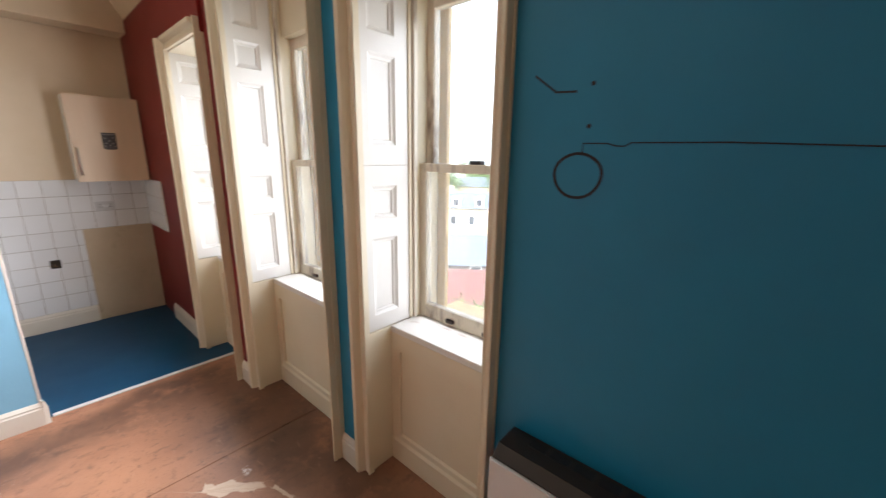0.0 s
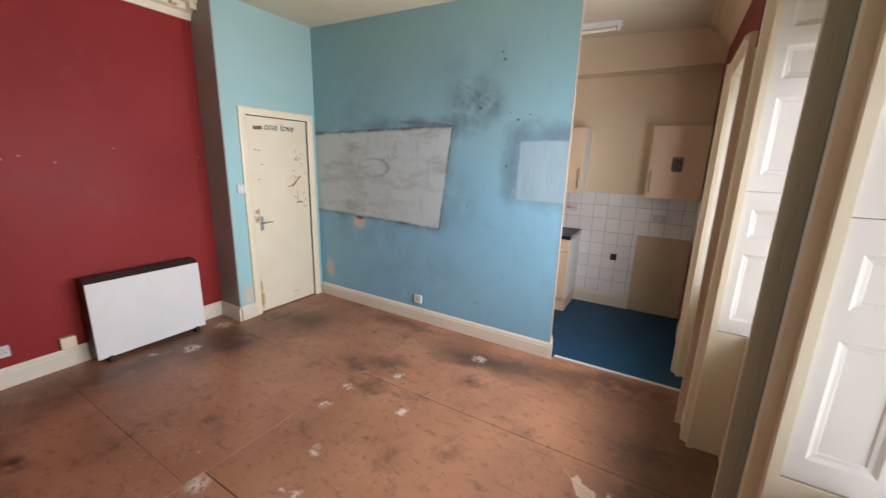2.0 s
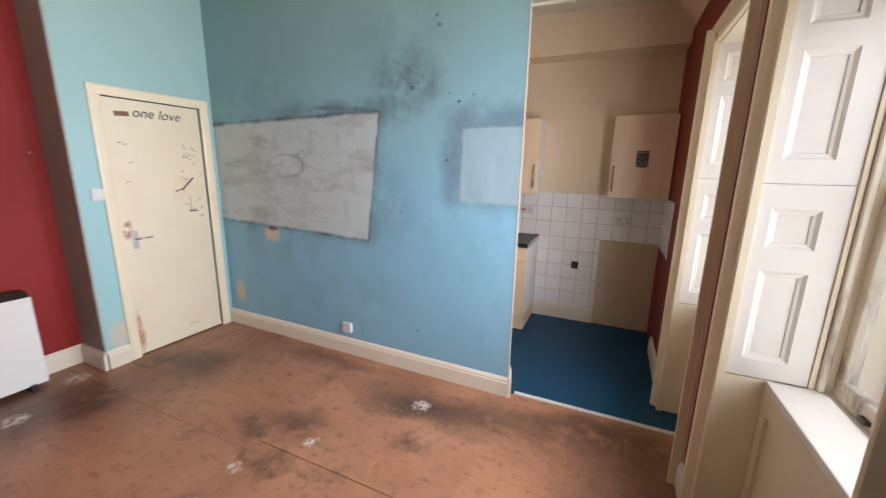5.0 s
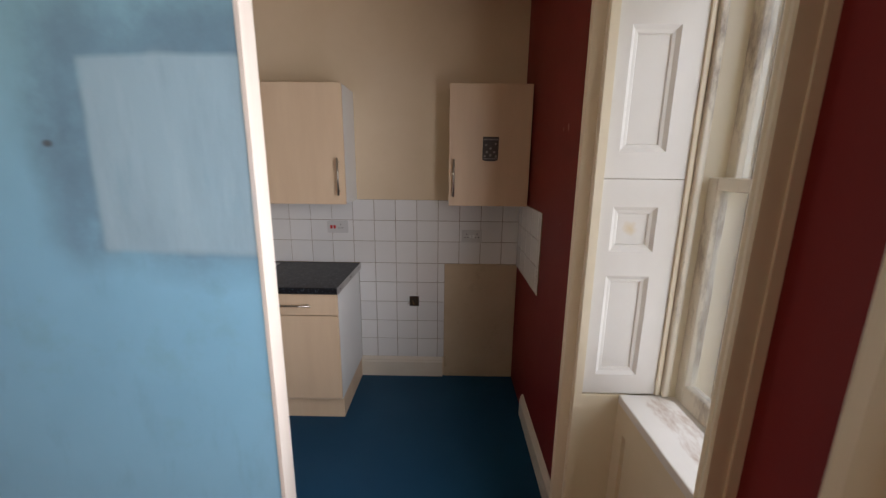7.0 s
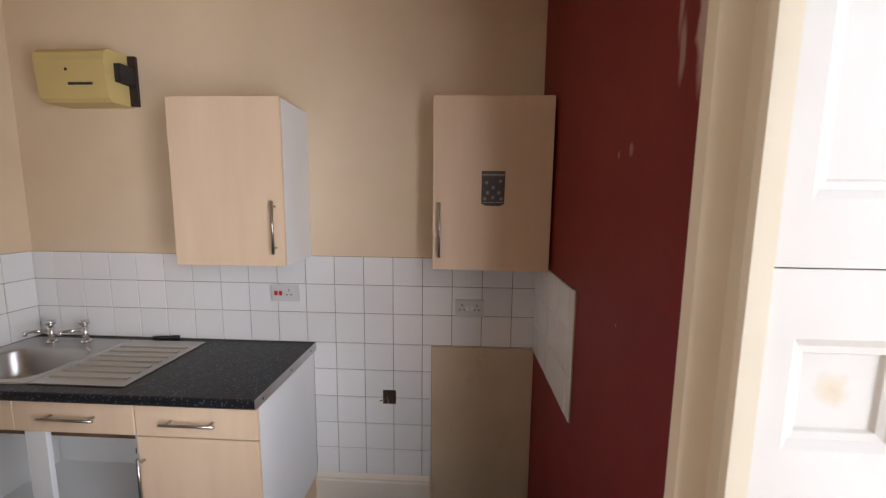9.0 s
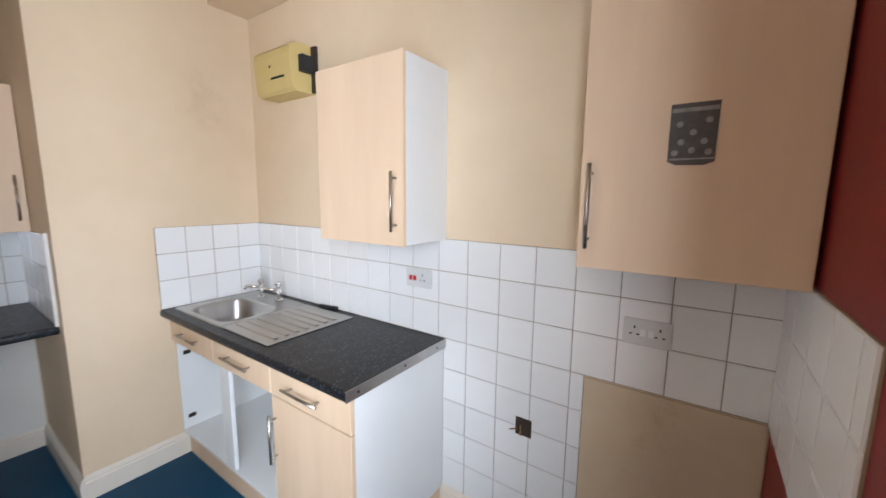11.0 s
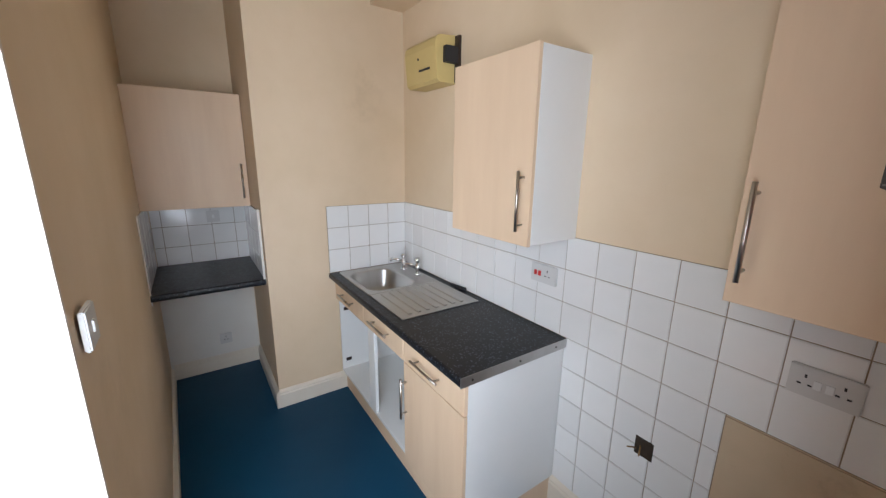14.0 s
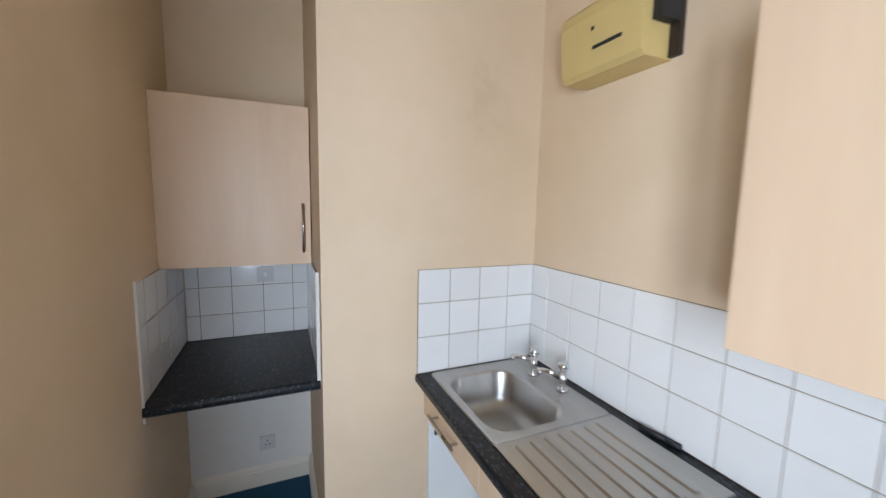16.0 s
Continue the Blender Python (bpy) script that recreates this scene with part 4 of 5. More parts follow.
h1t = heater("panel_heater", "white fronted brown panel heater standing against the red wall", 0.83)
h1t.matrix_world = pose(-4.215, -3.90, 0, 0, 0, 1.0)
h2t = copy_thing(h1t, pose(XB + 0.012, -4.30, 0.0, 0, 0, 180))
h2t["label"] = "dark topped panel heater against the dark blue wall"

# ---- room: cornice on the red wall ----
cor = thing("cornice", "cream plaster cornice with square modillion blocks", "cornice", "", "structure")
pr = [(0, 2.875), (0.02, 2.875), (0.03, 2.90), (0.035, 2.93), (0.075, 2.945), (0.08, 2.99), (0.15, 3.0), (0.165, 3.03), (0.20, 3.05), (0.21, 3.12), (0, 3.12)]
part("moulding", prism(bmesh.new(), pr, lambda k, u, v: (xr((-2.768, YB)[k]) + u, (-2.768, YB)[k], v)), M_CREAMGLOSS, cor)
mb = box(0.07, 0.145, -0.03, 0.03, 2.945, 2.998, 0.006)
first = None
for k in range(26):
    y = -2.80 - 0.145 * k
    if first is None:
        first = part("modillion", mb, M_CREAMGLOSS, cor)
        first.location = (xr(y), y, 0)
    else:
        o = new("modillion", first.data)
        o.parent = cor
        o.location = (xr(y), y, 0)

# ---- pen drawing on the dark blue wall ----
ond = lambda u, v, d: (XB - 0.0002 - d, -4.432 + 1.05 * (u + 4.437), 1.575 + 1.05 * (v - 1.497))
mk = bmesh.new()
circle = [(-4.437 + 0.062 * math.cos(a) * (1 + 0.03 * math.sin(3 * a)), 1.497 + 0.056 * math.sin(a)) for a in [2 * math.pi * k / 40 for k in range(41)]]
ribbon(mk, circle, 0.0075, ond)
pm = tagged(obj("pen_drawing", mk, M_BLACK), "black pen circle drawn on the dark blue wall", "drawing")
mk = bmesh.new()
ribbon(mk, [(-4.445, 1.553), (-4.445, 1.578), (-4.505, 1.577), (-4.525, 1.571), (-4.545, 1.570), (-4.56, 1.578), (-4.75, 1.576), (-4.95, 1.567), (-5.02, 1.567)], 0.003, ond)
tagged(obj("pen_drawing", mk, M_BLACK), "thin black pen line drawn on the dark blue wall", "drawing")
mk = bmesh.new()
ribbon(mk, [(-4.30, 1.752), (-4.362, 1.706), (-4.417, 1.703)], 0.0055, ond)
tagged(obj("pen_drawing", mk, M_BLACK), "short angled pen stroke on the dark blue wall", "drawing")
for y, z in ((-4.457, 1.718), (-4.456, 1.619)):
    mk = bmesh.new()
    bmesh.ops.create_circle(mk, cap_ends=True, radius=0.006, segments=10, matrix=Matrix.Translation(ond(y, z, 0.001)) @ Matrix.Rotation(math.pi / 2, 4, "Y"))
    tagged(obj("screw_hole", mk, M_BLACK), "small dark screw hole in the dark blue wall", "hole")

# ---- kitchen ----


def bar_handle(parent, p0, p1, out):
    """A round bar on two posts; out is the way from the door."""
    p0, p1, o = Vector(p0), Vector(p1), Vector(out)
    d = (p1 - p0).normalized()
    bm = tube(bmesh.new(), p0 + o * 0.032, p1 + o * 0.032, 0.006)
    for q in (p0 + d * 0.025, p1 - d * 0.025):
        tube(bm, q, q + o * 0.032, 0.0045)
    return part("handle", bm, M_HANDLE, parent, "brushed nickel bar handle")


FY = -0.575   # face of the base units


def base_cabinet():
    t = thing("base_cabinet", "pale beech fronted base cabinet with one drawer and white sides", "cabinet", "base units")
    x0, x1 = -1.662, -1.166
    for nm, a in (("side_panel", (x1 - 0.018, x1, -0.555, 0.0, 0.15, 0.868)), ("side_panel", (x0, x0 + 0.018, -0.555, -0.01, 0.15, 0.868)),
                  ("bottom_panel", (x0 + 0.018, x1 - 0.018, -0.555, -0.01, 0.15, 0.168)), ("back_panel", (x0 + 0.018, x1 - 0.018, -0.02, -0.008, 0.168, 0.868))):
        part(nm, box(*a, 0.001, 1), M_MELA, t, "white melamine panel")
    d = part("door", box(x0 + 0.004, x1 + 0.002, FY, FY + 0.018, 0.165, 0.722, 0.002), M_BEECH, t)
    bar_handle(d, (x0 + 0.028, FY, 0.43), (x0 + 0.028, FY, 0.65), (0, -1, 0))
    d = part("drawer_front", box(x0 + 0.004, x1 + 0.002, FY, FY + 0.018, 0.728, 0.866, 0.002), M_BEECH, t)
    bar_handle(d, (x0 + 0.125, FY, 0.796), (x0 + 0.345, FY, 0.796), (0, -1, 0))
    part("plinth", bx(box(x0, x1 - 0.002, -0.525, -0.507, 0.0, 0.148), x1 - 0.018, x1 - 0.002, -0.507, -0.022, 0.0, 0.148), M_BEECH, t)
    return t


def sink_cabinet():
    t = thing("sink_cabinet", "open sink cabinet without doors, white inside, beech fronts", "cabinet", "base units")
    x0, x1 = -2.678, -1.666
    for nm, a in (("side_panel", (x0, x0 + 0.018, -0.555, -0.01, 0.15, 0.868)), ("side_panel", (x1 - 0.018, x1, -0.555, -0.01, 0.15, 0.868)),
                  ("bottom_panel", (x0 + 0.018, x1 - 0.018, -0.555, -0.01, 0.15, 0.168)), ("back_panel", (x0 + 0.018, x1 - 0.018, -0.02, -0.008, 0.168, 0.70))):
        part(nm, box(*a, 0.001, 1), M_MELA, t, "white melamine panel")
    part("post", box(-2.155, -2.065, -0.556, -0.535, 0.168, 0.73, 0.002), M_MELA, t)
    s = part("shelf", box(x0 + 0.018, x1 - 0.018, -0.33, -0.02, 0.545, 0.561), M_MELA, t)
    part("shelf_edge", box(x0 + 0.02, x1 - 0.02, -0.336, -0.3305, 0.543, 0.563), M_CHIP, s, "raw brown shelf edge")
    for k, (a, b) in enumerate(((x0 + 0.002, -2.172), (-2.168, x1))):
        d = part("drawer_front", box(a, b, FY, FY + 0.018, 0.728, 0.866, 0.002), M_BEECH, t)
        m = (a + b) / 2
        bar_handle(d, (m - 0.115, FY, 0.80), (m + 0.115, FY, 0.80), (0, -1, 0))
    for z in (0.24, 0.64):
        part("hinge_plate", box(x1 - 0.030, x1 - 0.018, -0.548, -0.50, z - 0.012, z + 0.012, 0.002), M_CHROME, t)
        part("hinge_plate", box(x0 + 0.018, x0 + 0.024, -0.53, -0.49, z - 0.012, z + 0.012, 0.002), M_BROWN, t)
    part("plinth", box(x0, x1, -0.525, -0.507, 0.0, 0.148, 0.001), M_BEECH, t)
    return t


base_cabinet()
sink_cabinet()

# worktop with a cut-out for the bowl
BX0, BX1, BY0, BY1 = -2.610, -2.165, -0.522, -0.185
wt = bmesh.new()
for a in ((-2.698, BX0, -0.60, -0.0), (BX1, -1.153, -0.60, -0.0), (BX0, BX1, -0.60, BY0), (BX0, BX1, BY1, -0.0)):
    bx(wt, *a, 0.87, 0.91)
bmesh.ops.remove_doubles(wt, verts=wt.verts[:], dist=0.0005)
top = thing("worktop", "black speckled laminate worktop with a metal end strip", "worktop")
part("board", wt, M_TOP, top)
part("nosing", prism(bmesh.new(), [(-0.598, 0.871), (-0.604, 0.872), (-0.609, 0.878), (-0.610, 0.89), (-0.609, 0.902), (-0.604, 0.909), (-0.598, 0.9105)],
                     lambda k, u, v: ((-2.698, -1.153)[k], u, v)), M_TOP, top)
e = box(-1.153, -1.150, -0.606, -0.002, 0.868, 0.912, 0.001, 1)
part("end_strip", e, M_ALU, top, "aluminium end strip with screws")
for y in (-0.55, -0.30, -0.08):
    part("screw", tube(bmesh.new(), (-1.150, y, 0.89), (-1.1485, y, 0.89), 0.005, 10), M_BROWN, top)
nt = M_TOP.node_tree
vo = nt.nodes.new("ShaderNodeTexVoronoi")
vo.inputs["Scale"].default_value = 170
tcv = nt.nodes.new("ShaderNodeTexCoord")
nt.links.new(tcv.outputs["Object"], vo.inputs["Vector"])
sc = nt.nodes.new("ShaderNodeSeparateColor")
nt.links.new(vo.outputs["Color"], sc.inputs[0])
lay(M_TOP, maths(nt, "GREATER_THAN", sc.outputs[0], 0.90), (0.085, 0.10, 0.125), 0.7)

# sink
sink = thing("sink", "stainless steel inset sink with bowl and ribbed drainer", "sink")


def rrect(x0, x1, y0, y1, r, z, n=8):
    out = []
    for cx, cy, a0 in ((x1 - r, y1 - r, 0), (x0 + r, y1 - r, 90), (x0 + r, y0 + r, 180), (x1 - r, y0 + r, 270)):
        for k in range(n):
            a = radians(a0 + 90 * k / (n - 1))
            out.append((cx + r * math.cos(a), cy + r * math.sin(a), z))
    return out


bm = bmesh.new()
rings = [rrect(-2.675, -2.13, -0.548, -0.055, 0.02, 0.9105), rrect(-2.672, -2.133, -0.545, -0.058, 0.02, 0.9165), rrect(-2.662, -2.143, -0.535, -0.068, 0.02, 0.914),
         rrect(-2.607, -2.168, -0.519, -0.188, 0.085, 0.9138), rrect(-2.602, -2.173, -0.514, -0.193, 0.085, 0.9115), rrect(-2.597, -2.178, -0.509, -0.198, 0.082, 0.903),
         rrect(-2.588, -2.187, -0.500, -0.207, 0.078, 0.80), rrect(-2.575, -2.200, -0.487, -0.220, 0.072, 0.768), rrect(-2.53, -2.245, -0.445, -0.262, 0.055, 0.758),
         rrect(-2.42, -2.33, -0.385, -0.315, 0.02, 0.7555)]
prev = None
for level, ring in enumerate(rings):
    cur = [bm.verts.new(p) for p in ring]
    if prev:
        for k in range(len(cur)):
            f = bm.faces.new((prev[k], prev[(k + 1) % len(cur)], cur[(k + 1) % len(cur)], cur[k]))
            f.smooth = level > 4
    prev = cur
bm.faces.new(prev)
bmesh.ops.recalc_face_normals(bm, faces=bm.faces[:])
part("bowl", bm, M_STEEL, sink, "rounded steel bowl")
bm = box(-2.128, -1.722, -0.545, -0.058, 0.9105, 0.9155, 0.002)
part("drainer", bm, M_STEEL, sink)
for k in range(7):
    y = -0.48 + k * 0.055
    part("rib", prism(bmesh.new(), [(-0.013, 0.9150), (-0.007, 0.9210), (0.007, 0.9210), (0.013, 0.9150)],
                      lambda q, u, v, y=y: ((-2.10, -1.76)[q], y + u, v)), M_STEEL, sink)
part("waste", tube(bmesh.new(), (-2.375, -0.35, 0.7575), (-2.375, -0.35, 0.762), 0.032, 20), M_CHROME, sink)
part("overflow", box(-2.206, -2.200, -0.37, -0.33, 0.855, 0.87, 0.003), M_BLACK, sink)


def tap(x, y, label):
    t = thing("tap", label, "tap", "pillar taps")
    b_ = tube(bmesh.new(), (0, 0, 0), (0, 0, 0.012), 0.024, 16, 0.02)
    tube(b_, (0, 0, 0.012), (0, 0, 0.085), 0.013, 14, 0.014)
    part("body", b_, M_CHROME, t)
    s_ = tube(bmesh.new(), (0, 0, 0.066), (-0.055, -0.07, 0.078), 0.010, 12, 0.009)
    tube(s_, (-0.055, -0.07, 0.080), (-0.058, -0.074, 0.058), 0.010, 12, 0.010)
    part("spout", s_, M_CHROME, t)
    h_ = tube(bmesh.new(), (0, 0, 0.085), (0, 0, 0.10), 0.011, 12, 0.018)
    tube(h_, (0, 0, 0.10), (0, 0, 0.118), 0.023, 12, 0.019)
    part("head", h_, M_CHROME, t)
    t.location = (x, y, 0.9145)
    return t


tap(-2.50, -0.125, "chrome pillar tap at the back of the sink")
tap(-2.335, -0.105, "chrome pillar tap at the back of the sink")
pen = thing("marker_pen", "black marker pen lying at the back of the worktop", "pen")
part("barrel", tube(bmesh.new(), (-2.03, -0.035, 0.921), (-1.945, -0.022, 0.921), 0.0085), M_BLACK, pen)
part("cap", tube(bmesh.new(), (-1.945, -0.022, 0.921), (-1.90, -0.015, 0.921), 0.0098), M_BLACK, pen)


def wall_cabinet(label, side, w=0.496, h=0.72, d=0.275):
    """A wall unit with its back at y = 0, from x = 0 to w, bottom at z = 0; side: where the handle is."""
    t = thing("wall_cabinet", label, "cabinet", "wall units")
    for nm, a in (("side_panel", (0, 0.016, -d, 0, 0, h)), ("side_panel", (w - 0.016, w, -d, 0, 0, h)), ("bottom_panel", (0.016, w - 0.016, -d, 0, 0, 0.016)),
                  ("top_panel", (0.016, w - 0.016, -d, 0, h - 0.016, h)), ("back_panel", (0.016, w - 0.016, -0.012, -0.002, 0.016, h - 0.016))):
        part(nm, box(*a, 0.001, 1), M_MELA, t, "white melamine panel")
    dr = part("door", box(-0.001, w + 0.001, -d - 0.020, -d - 0.002, -0.004, h + 0.002, 0.002), M_BEECH, t, "pale beech door")
    xh = 0.028 if side < 0 else w - 0.035
    bar_handle(dr, (xh, -d - 0.020, 0.055), (xh, -d - 0.020, 0.285), (0, -1, 0))
    return t


wl = wall_cabinet("pale beech wall cabinet with white sides above the sink", 1)
wl.matrix_world = pose(-1.658, 0, 1.372)
wr_ = copy_thing(wl, pose(-0.508, 0, 1.372))
wr_["label"] = "pale beech wall cabinet with a sticker beside the red wall"
for o in wr_.children:
    if o.name.startswith("door"):
        for hnd in o.children:
            hnd.location.x = -0.433
# sticker on that cabinet
st = thing("sticker", "dark floral sticker with pale blooms on the cabinet door", "sticker")
Y = -0.2965
M_STICK = mat("sticker_dark", (0.05, 0.045, 0.042), (0.08, 0.07, 0.065), 60, 0.5, 0.0)
M_STICK2 = mat("sticker_pale", (0.30, 0.28, 0.26), (0.16, 0.15, 0.14), 90, 0.5, 0.0)
part("sheet", prism(bmesh.new(), [(-0.304, 1.790), (-0.304, 1.655), (-0.285, 1.646), (-0.228, 1.645), (-0.208, 1.653), (-0.206, 1.790)],
                    lambda k, u, v: (u, Y - 0.001 * k, v)), M_STICK, st)
part("band", box(-0.301, -0.209, Y - 0.0018, Y - 0.0006, 1.770, 1.779), M_STICK2, st)
part("band", box(-0.301, -0.209, Y - 0.0018, Y - 0.0006, 1.658, 1.662), M_STICK2, st)
for u, v in ((-0.283, 1.742), (-0.255, 1.722), (-0.225, 1.748), (-0.278, 1.70), (-0.232, 1.70), (-0.255, 1.68), (-0.29, 1.675), (-0.222, 1.675)):
    f = bmesh.new()
    bmesh.ops.create_circle(f, cap_ends=True, radius=0.0075, segments=8, matrix=Matrix.Translation((u, Y - 0.0014, v)) @ Matrix.Rotation(math.pi / 2, 4, "X"))
    part("bloom", f, M_STICK2, st)

# alcove
wa = wall_cabinet("pale beech wall cabinet filling the alcove", 1, 0.612, 0.726, 0.36)
wa.matrix_world = pose(-3.49, -1.618, 1.364, 0, 0, 90)
sh = thing("alcove_worktop", "black laminate worktop shelf fitted in the alcove", "worktop")
part("board", box(-3.49, -2.785, -1.618, -1.002, 0.872, 0.912), M_TOP, sh)
part("nosing", prism(bmesh.new(), [(-2.785, 0.8722), (-2.778, 0.874), (-2.774, 0.88), (-2.773, 0.893), (-2.775, 0.905), (-2.779, 0.911), (-2.785, 0.9118)],
                     lambda k, u, v: (u, (-1.612, -1.002)[k], v)), M_TOP, sh)

# dispenser on the wall
tw = thing("towel_dispenser", "yellowed plastic paper towel dispenser on the wall", "dispenser")
part("case", prism(bmesh.new(), [(0.0, 2.115), (-0.115, 2.115), (-0.135, 2.13), (-0.150, 2.30), (-0.145, 2.335), (-0.125, 2.355), (0.0, 2.365)],
                   lambda k, u, v: ((-2.40, -2.055)[k], u, v)), M_YELLOW, tw)
part("back_plate", box(-2.40, -2.018, -0.02, 0.0, 2.12, 2.36, 0.003), M_BROWN, tw, "dark broken back plate")
part("slot", box(-2.245, -2.125, -0.1442, -0.135, 2.190, 2.201, 0.001), M_BLACK, tw)
part("key_hole", tube(bmesh.new(), (-2.245, -0.1485, 2.258), (-2.245, -0.144, 2.258), 0.007, 10), M_BLACK, tw)
# black block put in for the dark broken hole in the right side
part("side_hole", box(-2.054, -2.02, -0.10, -0.02, 2.215, 2.30, 0.003), M_BLACK, tw)

# electrical plates in the kitchen
plate_switch("cooker_switch", "white cooker switch and socket with red rockers", lambda u, v, d: (-1.305 + u, -0.006 - d, 1.178 + v), 0.150, 0.088, 2, 1, True)
plate_switch("double_socket", "white double socket on the white tiles", lambda u, v, d: (-0.338 + u, -0.006 - d, 1.120 + v), 0.146, 0.088, 2, 2)
plate_switch("fused_spur", "white fused switch on the alcove tiles", lambda u, v, d: (-3.482 + d, -1.225 + u, 1.255 + v), 0.085, 0.085, 1, 0)
plate_switch("wall_socket", "white socket below the alcove worktop", lambda u, v, d: (-3.49 + d, -1.245 + u, 0.255 + v), 0.085, 0.085, 0, 1)
plate_switch("light_switch", "white light switch on the cream partition", lambda u, v, d: (-1.15 + u, -1.5575 + d, 1.36 + v), 0.085, 0.085, 1, 0, depth=0.012)

# bare board and hole with wires
setting("wall_board", box(-0.53, -0.004, -0.008, 0.0, 0.0, 0.905, 0.002), M_PLY, "bare beige board where tiles end", "wall panel")
hole = thing("wall_hole", "square hole in the tiles with brown loose wires", "hole")
hb = box(-0.792, -0.722, -0.0095, 0.0, 0.578, 0.656)
part("recess", hb, M_DARK, hole)
wv = bmesh.new()
tube(wv, (-0.785, -0.009, 0.60), (-0.80, -0.05, 0.615), 0.0028, 6)
tube(wv, (-0.77, -0.009, 0.62), (-0.755, -0.045, 0.60), 0.0028, 6)
part("wire", wv, mat("brown_wire", (0.30, 0.16, 0.05), (0.25, 0.13, 0.04), 9, 0.5, 0.0), hole)

# fluorescent batten on the kitchen ceiling
cl = thing("ceiling_light", "unlit fluorescent batten light on the kitchen ceiling", "lamp")
part("body", box(-2.15, -0.88, -0.72, -0.64, 2.965, 3.02, 0.006), M_PLASTIC, cl)
part("diffuser", tube(bmesh.new(), (-2.10, -0.68, 2.945), (-0.93, -0.68, 2.945), 0.016), M_DIFF, cl)
for x in (-2.14, -0.92):
    part("tube_holder", box(x, x + 0.03, -0.705, -0.655, 2.925, 2.967, 0.004), M_PLASTIC, cl)

# ---- tiles, one by one ----
P = 0.1535
tile_mesh = {}


def tile(parent, w, h, m):
    key = (round(w, 3), round(h, 3))
    if key not in tile_mesh:
        bm = box(0, w, -0.0065, 0.0, 0, h)
        bmesh.ops.bevel(bm, geom=[e_ for e_ in bm.edges if all(v.co.y < -0.006 for v in e_.verts)], offset=0.002, segments=2, affect="EDGES")
        me = bpy.data.meshes.new("tile")
        bm.to_mesh(me)
        bm.free()
        me.materials.append(M_TILE)
        tile_mesh[key] = me
    o = new("tile", tile_mesh[key])
    o.matrix_basis = m
    o.parent = parent
    return o


def tiled(name, label, u_cuts, v_cuts, place, parent_bm):
    """Tiles between the cuts; place(u, v) gives the pose of a tile's lower left corner."""
    t = setting(name, parent_bm, M_GROUT, label, "tiles")
    rt = random.Random(len(name))
    for u0, u1 in zip(u_cuts, u_cuts[1:]):
        for v0, v1 in zip(v_cuts, v_cuts[1:]):
            g = 0.0032
            tile(t, u1 - u0 - g, v1 - v0 - g, place(u0 + g / 2, v0 + g / 2) @ pose(0, rt.uniform(-0.0005, 0.0003), 0, rt.uniform(-0.25, 0.25), 0, rt.uniform(-0.25, 0.25)))
    return t


rows3 = [0.912, 1.075, 1.227, 1.376]
cols = [-2.698, -2.577] + [-2.577 + P * k for k in range(1, 17)] + [-0.002]
place_back = lambda u, v: pose(u, -0.002, v)
tiled("wall_tiles_back", "white square wall tiles with brown grout", cols, rows3, place_back, box(-2.698, -0.002, -0.0045, 0.0, 0.91, 1.376))
tiled("wall_tiles_lower", "white square wall tiles beside the base cabinet", [-1.165] + [c for c in cols if -1.16 < c < -0.55] + [-0.531],
      [0.160, 0.312, 0.460, 0.612, 0.765, 0.912], place_back, box(-1.165, -0.531, -0.0045, 0.0, 0.160, 0.909))
tiled("wall_tiles_chimney", "white square wall tiles beside the sink", [-0.602, -0.452, -0.302, -0.150, -0.008], rows3,
      lambda u, v: pose(-2.698, u, v, 0, 0, 90), box(-2.70, -2.6955, -0.602, -0.002, 0.91, 1.376))
tiled("wall_tiles_red", "white tiles on the red wall", [0.008, 0.155, 0.31, 0.46, 0.612, 0.665], [0.905, 1.06, 1.215, 1.372],
      lambda u, v: pose(-0.002, -u, v, 0, 0, -90), box(-0.0045, 0.0, -0.665, -0.006, 0.905, 1.372))
tiled("wall_tiles_alcove", "white tiles at the back of the alcove", [-1.607, -1.545, -1.393, -1.238, -1.085, -1.003], [0.912, 1.045, 1.195, 1.362],
      lambda u, v: pose(-3.488, u, v, 0, 0, 90), box(-3.49, -3.4855, -1.607, -1.003, 0.912, 1.362))
tiled("wall_tiles_alcove_side", "white tiles on the side of the chimney breast", [-3.485, -3.33, -3.18, -3.03, -2.88, -2.79], [0.912, 1.045, 1.195, 1.362],
      lambda u, v: pose(u, -1.002, v), box(-3.485, -2.79, -1.0045, -1.0, 0.912, 1.362))
yk = PC[1] + (PD[1] - PC[1]) * (-3.1 - PC[0]) / (PD[0] - PC[0])
tiled("wall_tiles_alcove_partition", "white tiles on the partition in the alcove", [0.0, 0.09, 0.24, 0.39, 0.54, 0.69], [0.912, 1.045, 1.195, 1.362],
      lambda u, v: pose(-2.79 - u, yk + 0.004, v, 0, 0, 180), box(-3.485, -2.79, yk - 0.02, yk + 0.0065, 0.912, 1.362))
for nm, a in (("trim_tile_edge", (-2.789, -2.780, yk - 0.01, yk + 0.016, 0.85, 1.372)), ("trim_tile_edge_chimney", (-2.789, -2.780, -1.014, -1.0, 0.89, 1.372))):
    setting(nm, box(*a, 0.002), M_WHITE, "white plastic tile edge trim", "trim")

